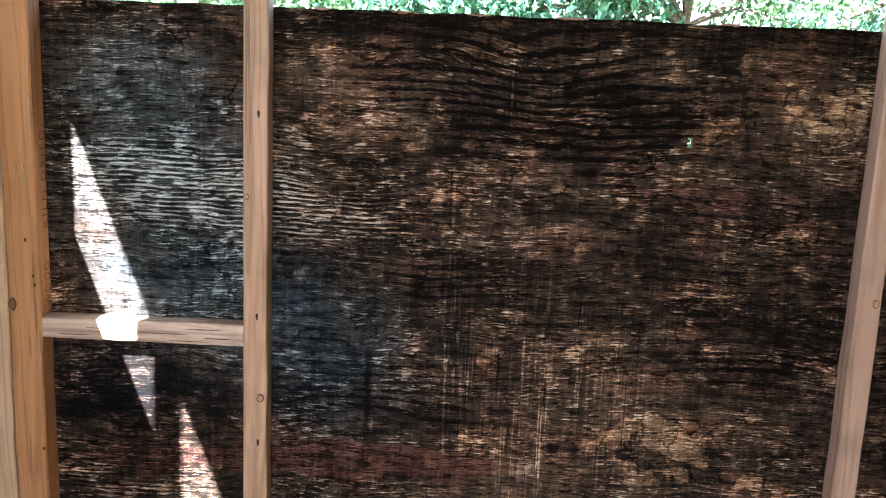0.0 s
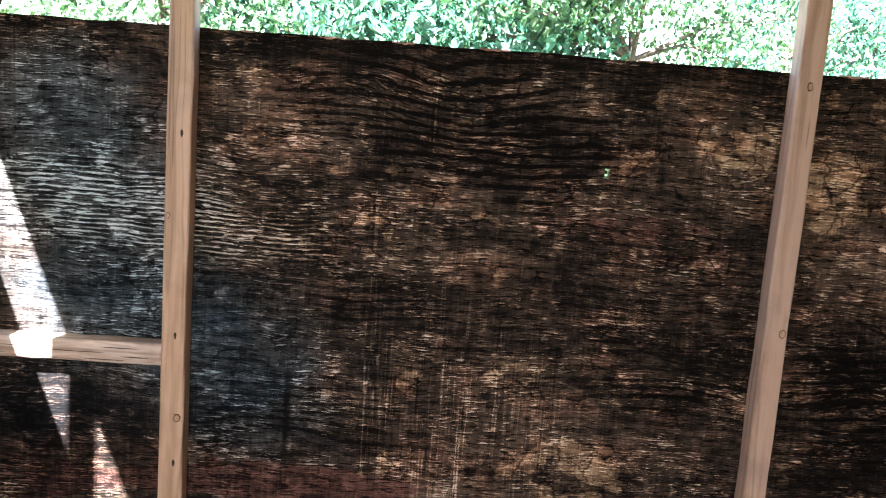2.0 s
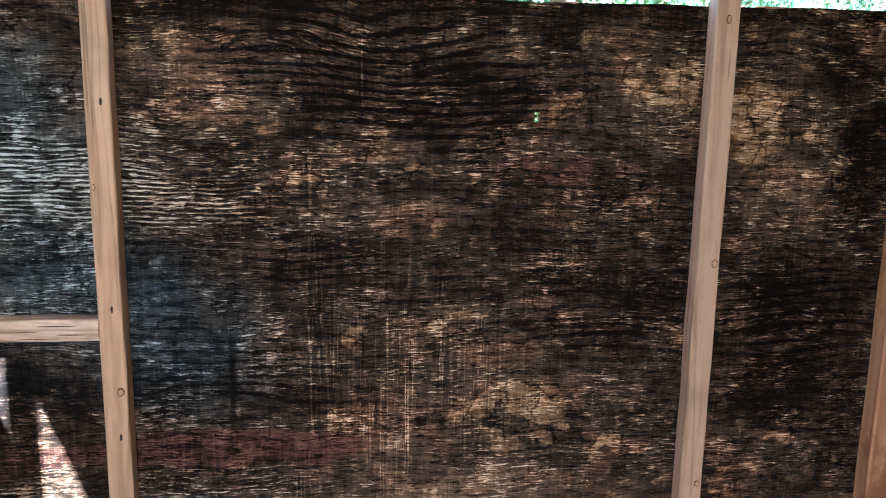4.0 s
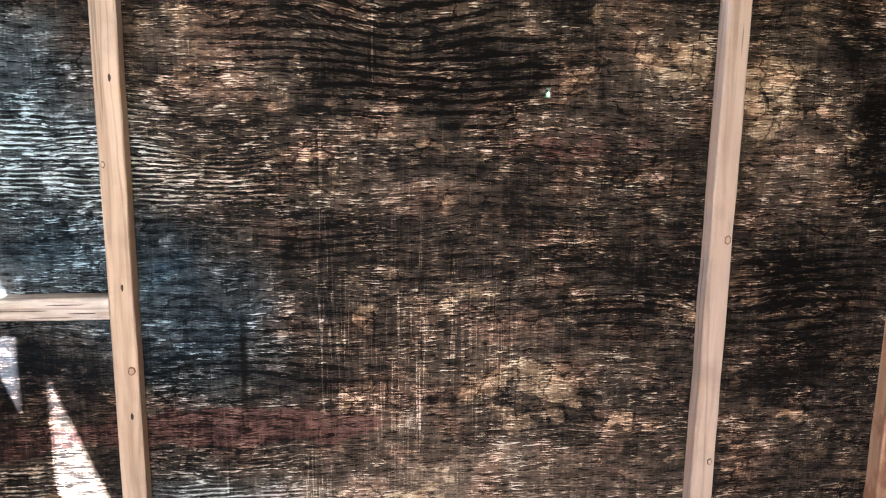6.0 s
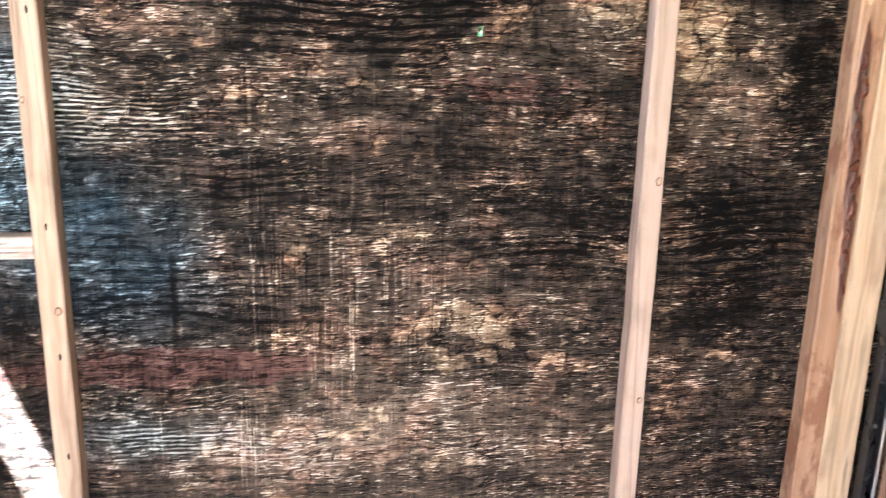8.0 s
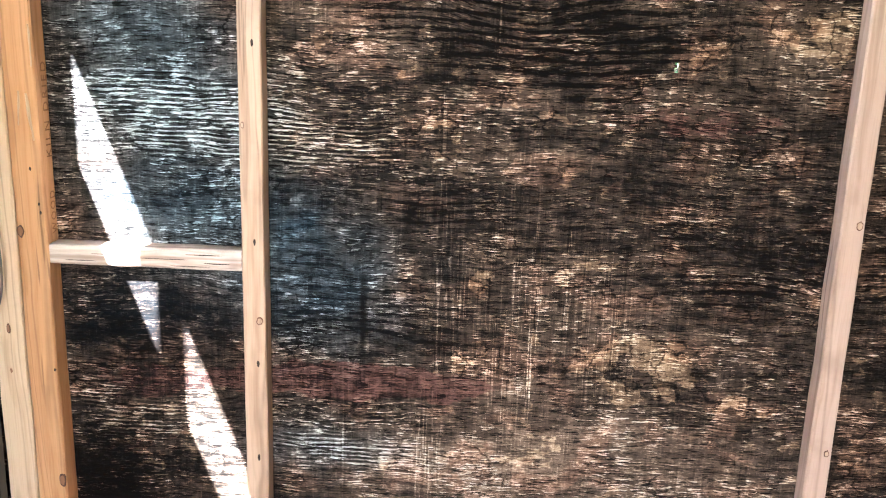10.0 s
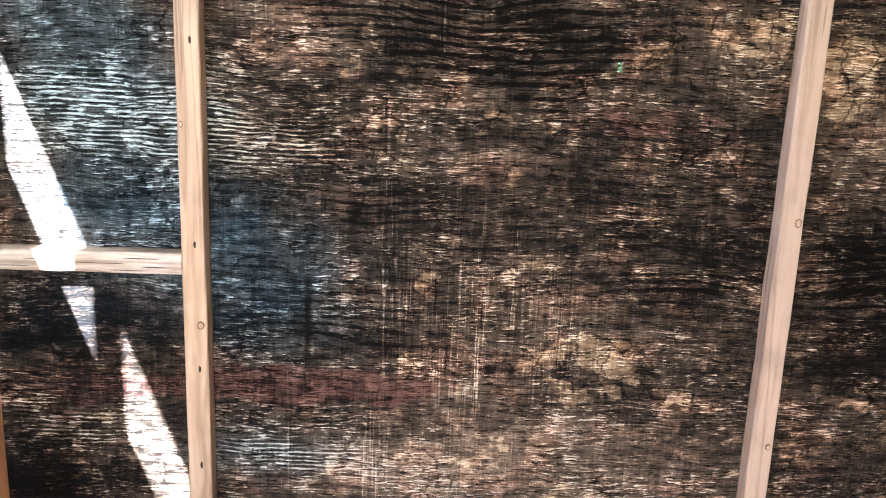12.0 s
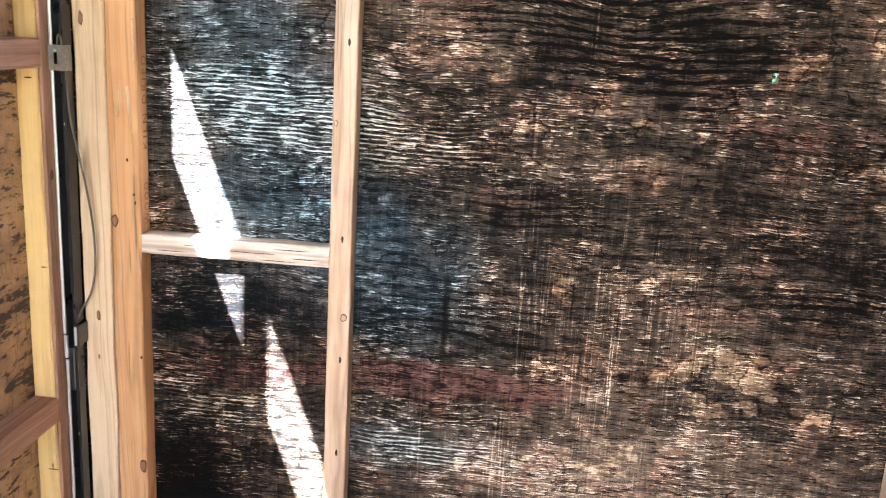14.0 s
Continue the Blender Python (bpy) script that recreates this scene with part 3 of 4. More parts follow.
def plywood_sheet(x0, x1, z1, thick):
    """The painted front sheet: a fine upright grid with a knot hole through it, and its wear, painted sheen and shade
    as mesh attributes.
    """
    nx, nz = 500, 305
    xs, zs = np.linspace(x0, x1, nx + 1), np.linspace(0.0, z1, nz + 1)
    rng = np.random.default_rng(4)
    gx, gz = np.meshgrid(xs, zs)
    sag = np.interp(xs, np.linspace(x0, x1, 40), rng.uniform(-0.0025, 0.001, 40))
    gz_out = gz.copy()
    gz_out[-1] += sag
    verts = np.stack([gx, gx * 0, gz_out], -1).reshape(-1, 3)
    hole = {(295, 258), (296, 258), (295, 259), (296, 259), (296, 260), (295, 261), (296, 261)}
    at = lambda i, k: k * (nx + 1) + i
    faces = [(at(i, k), at(i + 1, k), at(i + 1, k + 1), at(i, k + 1)) for k in range(nz) for i in range(nx) if (i, k) not in hole]
    count = len(verts)
    extra, extra_faces = [], []

    def quad(*points):
        start = count + len(extra)
        extra.extend(points)
        extra_faces.append(tuple(range(start, start + 4)))

    for i, k in sorted(hole):
        for di, dk, p, q in ((-1, 0, (i, k), (i, k + 1)), (1, 0, (i + 1, k + 1), (i + 1, k)), (0, -1, (i + 1, k), (i, k)), (0, 1, (i, k + 1), (i + 1, k + 1))):
            if (i + di, k + dk) not in hole:
                quad((xs[p[0]], 0, zs[p[1]]), (xs[q[0]], 0, zs[q[1]]), (xs[q[0]], thick, zs[q[1]]), (xs[p[0]], thick, zs[p[1]]))
    bx, bz = (x0, xs[295], xs[297], x1), (0.0, zs[258], zs[262], z1 - 0.002)
    for i in range(3):
        for k in range(3):
            if (i, k) != (1, 1):
                quad((bx[i], thick, bz[k]), (bx[i], thick, bz[k + 1]), (bx[i + 1], thick, bz[k + 1]), (bx[i + 1], thick, bz[k]))
    for i in range(nx):
        quad((xs[i], 0, z1 + sag[i]), (xs[i + 1], 0, z1 + sag[i + 1]), (xs[i + 1], thick, z1 - 0.002), (xs[i], thick, z1 - 0.002))
    me = bpy.data.meshes.new("wall_north")
    me.from_pydata(np.concatenate([verts, np.array(extra)]).tolist(), [], faces + extra_faces)
    # wear fields, with painted sheen and shade among them
    warp = np.array([noise.turbulence_vector((x * 16, 3.0, z * 22), 4, False) for x, z in zip(gx.ravel(), gz.ravel())])
    drift = np.array([noise.turbulence_vector((x * 6, 8.0, z * 9), 3, False) for x, z in zip(gx.ravel(), gz.ravel())])
    wx = gx.ravel() + warp[:, 0] * 0.035 + drift[:, 0] * 0.04
    wz = gz.ravel() + warp[:, 2] * 0.028 + drift[:, 2] * 0.026

    def field(rows, soft, px=wx, pz=wz):
        total = np.zeros(count)
        for x, z, rx, rz, amount in rows:
            d = np.sqrt(((px - x) / rx) ** 2 + ((pz - z) / rz) ** 2)
            t = np.clip((1 + soft * 0.6 - d) / (soft * 1.6), 0, 1)
            total += amount * t * t * (3 - 2 * t)
        return total

    fields = {
        # worn also holds the painted shade of the lower left corner
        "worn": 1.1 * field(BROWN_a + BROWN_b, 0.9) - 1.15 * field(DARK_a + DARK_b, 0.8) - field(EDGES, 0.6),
        "bare": field(TAN_a + TAN_b, 0.5),
        "grey_sheen": field(GREY_SHEEN, 0.9),
        "ridged": field(STREAK_a + STREAK_b, 0.8),
        "scored": field(SCORED, 0.5, gx.ravel(), gz.ravel()),
        "figured": field(FIGURED, 0.8),
        "red_band": field(((0.72, 0.955, 0.15, 0.03, 0.42), (0.16, 0.485, 0.27, 0.034, 1.0), (-0.18, 0.475, 0.13, 0.03, 0.55)), 0.35, gx.ravel() + warp[:, 0] * 0.03, gz.ravel() + warp[:, 2] * 0.015),
        "blue_tint": field(((0.10, 0.655, 0.13, 0.10, 0.55), (0.05, 0.75, 0.06, 0.035, 0.75), (-0.2, 0.62, 0.2, 0.09, 0.35), (-0.1, 0.80, 0.18, 0.06, 0.6)), 0.9),
        "flow": gz.ravel() + drift[:, 2] * 0.006 - 0.30 * grain_bend(gx.ravel(), gz.ravel()),
        "crack": field(((0.178, 0.6, 0.007, 0.085, 1.0),), 0.6, gx.ravel() + warp[:, 0] * 0.002, gz.ravel()),
    }
    for key, values in fields.items():
        layer = me.attributes.new(key, "FLOAT", "POINT")
        layer.data.foreach_set("value", np.concatenate([values, np.zeros(len(extra))]).astype(np.float32))
    me.materials.append(PLY)
    return me


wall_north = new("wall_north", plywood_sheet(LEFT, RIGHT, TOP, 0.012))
tagged(wall_north, "worn black painted plywood wall with bare streaks", "wall", kind="structure")


def structure(name, bm, material, label, category):
    ob = part(name, bm, material)
    return tagged(ob, label, category, kind="structure")


structure("floor", box(LEFT - 0.05, RIGHT + 0.05, REAR - 0.05, 0.05, -0.02, 0.0), FLOORING, "worn grey plank floor inside the shelter", "floor")
structure("ceiling", box(LEFT - 0.02, RIGHT + 0.02, REAR - 0.1, 0.06, ROOF, ROOF + 0.02), WEATHERED, "grey unpainted plywood ceiling of the shelter", "ceiling")
wall_west = structure("wall_west", box(LEFT - 0.012, LEFT, REAR, 0.012, 0.0, TOP - 0.038), SIDEPLY, "raw brown rough plywood side wall", "wall")
wall_east = structure("wall_east", box(RIGHT, RIGHT + 0.012, REAR, 0.012, 0.0, TOP - 0.038), SIDEPLY, "raw brown rough plywood side wall", "wall")
# unseen panel added to give the sun patch its left edge
structure("wall_west_light_stop", box(LEFT - 0.012, LEFT, -0.576, 0.0, TOP, ROOF), SIDEPLY, "unseen raw brown plywood panel added to edge the sun patch", "wall")
# two unseen panels added to cut the light from the sides
structure("wall_west_rear_light_stop", box(LEFT - 0.012, LEFT, REAR, -1.45, TOP, ROOF), SIDEPLY, "unseen raw brown plywood panel added to cut side light", "wall")
structure("wall_east_light_stop", box(RIGHT, RIGHT + 0.012, REAR, 0.0, TOP, ROOF), SIDEPLY, "unseen raw brown plywood panel added to cut side light", "wall")
# unseen rear walls; the gap between them is sized for the indoor light
structure("wall_south_left", box(LEFT, -0.45, REAR - 0.012, REAR, 0.0, ROOF), SIDEPLY, "unseen raw brown plywood wall beside an assumed doorway", "wall")
structure("wall_south_right", box(0.32, RIGHT, REAR - 0.012, REAR, 0.0, ROOF), SIDEPLY, "unseen raw brown plywood wall beside an assumed doorway", "wall")


def board(name, dims, material, label, category="stud", group="", axis="z", seed=0, bow=0.0, rough=0.0012):
    ob = part(name, bar(*dims, axis=axis, seed=seed, bow=bow, rough=rough), material)
    return tagged(ob, label, category, group)


# top plates and headers round the openings
board("top_plate", (LEFT - 0.012, -0.437, REAR, -0.10, TOP - 0.038, TOP), BROWN_Y, "brown lumber top plate on the side wall", "beam", axis="y", seed=3, rough=0.0004)
board("top_plate", (1.40, RIGHT + 0.012, REAR, -0.10, TOP - 0.038, TOP), BROWN_Y, "brown lumber top plate on the side wall", "beam", axis="y", seed=4)
board("header", (LEFT - 0.012, LEFT + 0.03, REAR, 0.0, EAVE, ROOF), BROWN_Y, "brown lumber header over the side opening", "beam", axis="y", seed=5, rough=0.0004)
board("header", (RIGHT - 0.03, RIGHT + 0.012, REAR, 0.0, EAVE, ROOF), BROWN_Y, "brown lumber header over the side opening", "beam", axis="y", seed=6)
board("header", (LEFT + 0.03, RIGHT - 0.03, -D, 0.0, EAVE, ROOF), BROWN, "brown lumber header over the front opening", "beam", axis="x", seed=7)
for yy in (-0.9075, -1.75):
    board("opening_stud", (-0.510, -0.473, yy - 0.0175, yy + 0.0175, TOP, EAVE), BROWN, "short brown stud in the side opening", "stud", "studs of the side opening", seed=8, rough=0.0004)

# ---- studs of the front wall ----
stud_a = board("wall_stud", (-0.019, 0.019, -D, -0.0005, 0.0, EAVE), TAN, "tan softwood stud nailed to the black plywood", group="wall studs", seed=11)
stud_b = board("wall_stud", (0.941, 0.979, -D, -0.0005, 0.0, EAVE), PINK, "pinkish tan softwood stud with a round knot", group="wall studs", seed=12)
block = board("cross_block", (-0.342, -0.0195, -D, -0.0005, 0.688, 0.722), GREY_X, "weathered greyish lumber block between post and stud", "block", axis="x", seed=13, rough=0.0005)
post_a = board("corner_post", (-0.394, -0.343, -0.041, -0.0005, 0.0, EAVE), ORANGE, "orange softwood corner post with a printed stamp", "post", "corner posts", seed=14)
post_b = board("corner_post", (-0.4465, -0.3945, -0.043, -0.0005, 0.0, EAVE), PALE, "pale knotty softwood corner post", "post", "corner posts", seed=15)
post_c = board("corner_post", (1.2855, 1.333, -0.04, -0.0005, 0.0, EAVE), BARK, "reddish softwood corner post with resin stains", "post", "corner posts", seed=16)
post_d = board("corner_post", (1.3335, 1.399, -0.044, -0.0005, 0.0, EAVE), PALE, "pale straight-grained softwood corner post", "post", "corner posts", seed=17)

# ---- side walls' framing ----
for side, x0, x1, low, high in ((-1, LEFT, -0.470, 0.392, 0.992), (1, 1.442, RIGHT, 0.628, 1.10)):
    face = (x1 - 0.006, x1) if side < 0 else (x0, x0 + 0.006)
    body = (x0, x1 - 0.0063) if side < 0 else (x0 + 0.0063, x1)
    # added slab: browner colour for the stud's weathered, less lit inner face
    board("facing_strip", (*face, -0.1004, -0.066, 0.0, TOP - 0.038), BROWN, "thin brown slab coloured as the side stud's darker inner face", "trim", "facing strips", seed=28 + side, rough=0.0004)
    side_stud = board("side_stud", (*body, -0.100, -0.066, 0.0, TOP - 0.038), YELLOW, "yellow pine stud on the side wall", group="side studs", seed=20 + side)
    for zz in (low, high):
        board("side_rail", (x0, x1, REAR, -0.1005, zz, zz + 0.045), BROWN_Y, "brown lumber rail along the side wall", "rail", "side rails", axis="y", seed=22 + side)

# ---- ground and trees ----
ground = bmesh.new()
bmesh.ops.create_grid(ground, x_segments=60, y_segments=60, size=150)
for v in ground.verts:
    v.co.z = -0.15 + 0.1 * noise.noise(v.co * 0.05) * min(1, v.co.length / 20)
structure("ground", ground, GRASS, "rough green grass round the shelter", "ground")


def limb(bm, points, radii, sides=8):
    rings = []
    for k, (p, r) in enumerate(zip(points, radii)):
        d = (points[min(k + 1, len(points) - 1)] - points[max(k - 1, 0)]).normalized()
        q = d.to_track_quat("Z", "Y")
        rings.append([bm.verts.new(p + q @ Vector((r * math.cos(2 * math.pi * s / sides), r * math.sin(2 * math.pi * s / sides), 0))) for s in range(sides)])
    for a, b in zip(rings, rings[1:]):
        for s in range(sides):
            bm.faces.new((a[s], a[(s + 1) % sides], b[(s + 1) % sides], b[s]))


def leaf_cloud(name, clumps, count, size, rng):
    """Many small pointed leaves round clump centres: rows of x, y, z, radius."""
    clumps = np.array(clumps)
    pick = rng.choice(len(clumps), count, p=clumps[:, 3] ** 2 / (clumps[:, 3] ** 2).sum())
    way = rng.normal(size=(count, 3))
    way /= np.linalg.norm(way, axis=1)[:, None]
    centre = clumps[pick, :3] + way * (clumps[pick, 3] * rng.uniform(0.25, 1.0, count) ** 0.5)[:, None] * np.array([1, 1, 0.75])
    along = rng.normal(size=(count, 3)) + np.array([0, 0, -0.7])
    along /= np.linalg.norm(along, axis=1)[:, None]
    across = np.cross(along, rng.normal(size=(count, 3)) * 0.6 + np.array([0.3, -0.4, 1.0]))
    across /= np.linalg.norm(across, axis=1)[:, None]
    up = np.cross(across, along)
    long = (size * rng.uniform(0.6, 1.3, count))[:, None]
    shape = ((0, 0, 0), (0.45, 0.28, 0.06), (0.45, -0.28, 0.06), (0.75, 0.2, 0.03), (0.75, -0.2, 0.03), (1.05, 0, -0.08), (0.45, 0, -0.02))
    verts = np.stack([centre + long * (along * u + across * v + up * w) for u, v, w in shape], 1).reshape(-1, 3)
    base = np.arange(count)[:, None] * 7
    faces = np.concatenate([base + np.array([f]) for f in ((0, 6, 1), (0, 2, 6), (1, 6, 3), (6, 2, 4), (3, 6, 5), (6, 4, 5))])
    me = bpy.data.meshes.new(name)
    me.from_pydata(verts.tolist(), [], faces.tolist())
    return me


def tree(x, y, height, spread, leaves, material, seed, low=0.0, size=0.08):
    rng, r2 = random.Random(seed), np.random.default_rng(seed)
    base = new("tree")
    base.location = (x, y, -0.15)
    tagged(base, "leafy green tree in sunlight beyond the opening", "tree", "trees beyond the wall")
    bm = bmesh.new()
    pts = [Vector((0.08 * math.sin(k * 1.3 + seed), 0.08 * math.cos(k * 0.9 + seed), height * 0.8 * k / 6)) for k in range(7)]
    limb(bm, pts, [0.06 * (1 - 0.13 * k) for k in range(7)], 10)
    clumps = []
    for k in range(22):
        t = rng.uniform(0.12 + low, 1.0)
        start = pts[min(6, int(t * 6))]
        a, out = rng.uniform(0, 2 * math.pi), spread * rng.uniform(0.35, 1.0) * (1.15 - 0.6 * abs(t - 0.45))
        end = start + Vector((math.cos(a) * out, math.sin(a) * out, rng.uniform(-0.1, 0.6)))
        mid = start.lerp(end, 0.5) + Vector((0, 0, 0.12))
        limb(bm, [start, mid, end], [0.02, 0.012, 0.004], 6)
        clumps.append((*end, rng.uniform(0.28, 0.55)))
        clumps.append((*mid, rng.uniform(0.2, 0.4)))
    part("trunk", bm, TREE_BARK, base, smooth=True)
    me = leaf_cloud("crown", clumps, leaves, size, r2)
    me.materials.append(material)
    crown = new("crown", me)
    crown.parent = base
    return base


for k, (x, y, h, s, leaves, low) in enumerate(((-1.6, 5.0, 3.4, 1.5, 11000, 0), (0.3, 5.6, 3.2, 1.4, 11000, 0), (1.9, 5.2, 3.3, 1.5, 11000, 0), (3.4, 6.0, 3.6, 1.6, 10000, 0),
                                               (-3.2, 6.4, 3.8, 1.7, 9000, 0), (1.1, 7.4, 4.2, 1.9, 10000, 0), (-0.8, 8.0, 4.4, 2.0, 10000, 0), (5.2, 8.2, 4.0, 1.7, 5000, 0.2))):
    tree(x, y, h, s, leaves, (LEAF_A, LEAF_B)[k % 2], 40 + k, low, (0.062, 0.09)[k % 3 == 1])


# ---- nails, knots and marks on the boards ----
def nail(owner, x, z, y=-D, w=0.005, h=0.014, seed=0):
    part("nail_hole", tear(x, y, z, w, h, "y", 0.0008, seed), DARK_HOLE, owner, "dark rusty nail hole")


def knot(owner, x, z, y=-D, w=0.014, h=0.016, seed=0, material=None):
    ring = part("knot", tear(x, y, z, w, h, "y", 0.0010, seed), KNOT, owner, "round brown knot")
    core = part("knot_core", tear(x, y - 0.0006, z, w * 0.74, h * 0.76, "y", 0.0010, seed), material or KNOT_CORE, ring)


def splinter(owner, x, z, y, w, h, lean, seed):
    """A torn sliver standing off a board's face."""
    bm = bmesh.new()
    rng = random.Random(seed)
    cols = [(x + lean * t + rng.uniform(-0.0006, 0.0006), z - h * t, w * (0.35 + math.sin(math.pi * min(1, t + 0.15)) * 0.65)) for t in (0, 0.2, 0.4, 0.6, 0.8, 1.0)]
    left = [bm.verts.new((a - ww / 2, y, b)) for a, b, ww in cols]
    mid = [bm.verts.new((a, y - 0.003, b)) for a, b, ww in cols]
    right = [bm.verts.new((a + ww / 2, y, b)) for a, b, ww in cols]
    for u, v in ((left, mid), (mid, right)):
        for k in range(5):
            bm.faces.new((u[k], v[k], v[k + 1], u[k + 1]))
    bmesh.ops.recalc_face_normals(bm, faces=bm.faces)
    part("splinter", bm, PALE, owner, "pale torn splinter")


for k, (x, z) in enumerate(((0.005, 1.058), (0.003, 0.739), (0.005, 0.527), (0.003, 0.353))):
    nail(stud_a, x, z, seed=k)
knot(stud_a, 0.009, 0.603, w=0.013, h=0.015, seed=5, material=TAN)
knot(stud_a, -0.013, 0.93, w=0.006, h=0.012, seed=6, material=TAN)
knot(stud_b, 0.961, 1.197, w=0.010, h=0.017, seed=7, material=TAN)
knot(stud_b, 0.9695, 0.806, w=0.013, h=0.019, seed=8, material=TAN)
knot(stud_b, 0.970, 0.413, w=0.010, h=0.014, seed=9, material=TAN)
for k, (x, z, w, h) in enumerate(((-0.387, 0.742, 0.013, 0.024), (-0.349, 0.291, 0.013, 0.03))):
    knot(post_a, x, z, -0.041, w, h, 20 + k)
for k, (x, z) in enumerate(((-0.362, 0.847), (-0.352, 0.789), (-0.350, 0.775), (-0.347, 0.50))):
    nail(post_a, x, z, -0.041, 0.004, 0.007, 30 + k)
for k, (x, z, w, h) in enumerate(((-0.08, 0.713, 0.07, 0.0016), (-0.15, 0.704, 0.09, 0.0014), (-0.06, 0.699, 0.05, 0.0018), (-0.24, 0.708, 0.08, 0.0013), (-0.29, 0.696, 0.06, 0.0015), (-0.11, 0.693, 0.08, 0.0013))):
    part("split", tear(x, -D, z, w, h, "y", 0.0006, 90 + k), DARK_HOLE, block, "dark split along the grain")
splinter(post_a, -0.371, 0.972, -0.041, 0.004, 0.055, -0.004, 1)
splinter(post_a, -0.360, 0.968, -0.041, 0.006, 0.075, 0.008, 2)
splinter(post_a, -0.347, 1.075, -0.041, 0.004, 0.065, 0.001, 3)
for k, (x, z, w, h) in enumerate(((-0.432, 1.071, 0.009, 0.026), (-0.421, 0.572, 0.008, 0.02), (-0.422, 0.496, 0.007, 0.015))):
    knot(post_b, x, z, -0.043, w, h, 40 + k)
part("chip", tear(1.300, -0.04, 1.103, 0.010, 0.018, "y", 0.0008, 50), PALE, post_c, "small pale chip in the wood")
nail(post_c, 1.297, 1.106, -0.0405, 0.004, 0.008, 52)
nail(post_c, 1.324, 1.108, -0.04, 0.008, 0.012, 51)
part("knot", tear(-0.470, -0.085, 0.82, 0.010, 0.022, "x", 0.001, 60), KNOT, bpy.data.objects["facing_strip"], "dark knot")


def resin_lump(owner, x, z, w, h, seed):
    """A hardened run of resin, lumpy and standing off the board."""
    bm = bmesh.new()
    bmesh.ops.create_icosphere(bm, subdivisions=3, radius=1.0)
    for v in bm.verts:
        k = 1 + 0.45 * noise.noise(v.co * 1.6 + Vector((seed * 3.1, 0, 0))) + 0.2 * noise.noise(v.co * 4 + Vector((0, seed * 2.3, 0)))
        v.co = Vector((x + v.co.x * k * w / 2 + 0.004 * math.sin(v.co.z * 2.5 + seed), -0.0405 + v.co.y * k * 0.0045, z + v.co.z * k * h / 2))
    part("resin_lump", bm, RESIN, owner, "hardened dark red resin", smooth=True)


for k, (x, z, w, h) in enumerate(((1.304, 1.005, 0.008, 0.030), (1.309, 0.965, 0.012, 0.045), (1.305, 0.922, 0.007, 0.020), (1.311, 0.880, 0.012, 0.05), (1.315, 0.832, 0.014, 0.022),
                                  (1.321, 0.800, 0.010, 0.03), (1.320, 0.755, 0.012, 0.034), (1.318, 0.712, 0.008, 0.022), (1.322, 0.672, 0.006, 0.03), (1.324, 0.625, 0.007, 0.04))):
    resin_lump(post_c, x, z, w, h, k + 1)

yellow_stud = bpy.data.objects["side_stud"]
for k, (x, z, w, h) in enumerate(((-0.492, 0.976, 0.016, 0.003), (-0.483, 0.668, 0.012, 0.002), (-0.486, 0.301, 0.02, 0.003), (-0.486, 0.308, 0.003, 0.012))):
    part("saw_mark", tear(x, -0.1, z, w, h, "y", 0.0006, 80 + k), DARK_HOLE, yellow_stud, "dark saw mark")


def stamp(owner, words, z, length):
    """Ink lettering that runs up the inner edge of the corner post."""
    cu = bpy.data.curves.new("stamp", "FONT")
    cu.body, cu.size, cu.extrude, cu.space_character = words, 0.023, 0.00015, 1.3
    ob = new("stamp", cu)
    bpy.context.view_layer.update()
    me = bpy.data.meshes.new_from_object(ob.evaluated_get(bpy.context.evaluated_depsgraph_get()))
    bpy.data.objects.remove(ob)
    wide = max(v.co.x for v in me.vertices)
    rows = Matrix(((0, 0, 1, -0.3422), (0, -1, 0, -0.006), (1, 0, 0, z), (0, 0, 0, 1)))
    me.transform(rows @ Matrix.Diagonal((length / wide, 1, -1, 1)))
    me.materials.clear()
    me.materials.append(INK)
    st = new("stamp", me)
    st.parent = owner
    tagged(st, "faded brown printed stamp lettering")


stamp(post_a, "KILN DRIED", 0.862, 0.155)
stamp(post_a, "WOOD", 0.735, 0.072)


# ---- black steel channel posts in the corners ----
def channel(x0, x1, y0, y1, z0, z1, wall=0.003):
    """A U channel, open towards -y."""
    ring = [(x0, y0), (x0 + wall, y0), (x0 + wall, y1 - wall), (x1 - wall, y1 - wall), (x1 - wall, y0), (x1, y0), (x1, y1), (x0, y1)]
    bm = bmesh.new()
    lo, hi = [bm.verts.new((x, y, z0)) for x, y in ring], [bm.verts.new((x, y, z1)) for x, y in ring]
    for k in range(8):
        bm.faces.new((lo[k], lo[(k + 1) % 8], hi[(k + 1) % 8], hi[k]))
    for r in (lo, hi):
        for q in ((0, 1, 2, 7), (2, 3, 6, 7), (3, 4, 5, 6)):
            bm.faces.new([r[k] for k in q])
    bmesh.ops.recalc_face_normals(bm, faces=bm.faces)
    return bm


def bolt(x, y, z, r=0.004):
    bm = bmesh.new()
    bmesh.ops.create_cone(bm, cap_ends=True, segments=6, radius1=r, radius2=r * 0.85, depth=0.004,
                          matrix=Matrix.Translation((x, y, z)) @ Euler((radians(90), 0, 0)).to_matrix().to_4x4())
    return bm


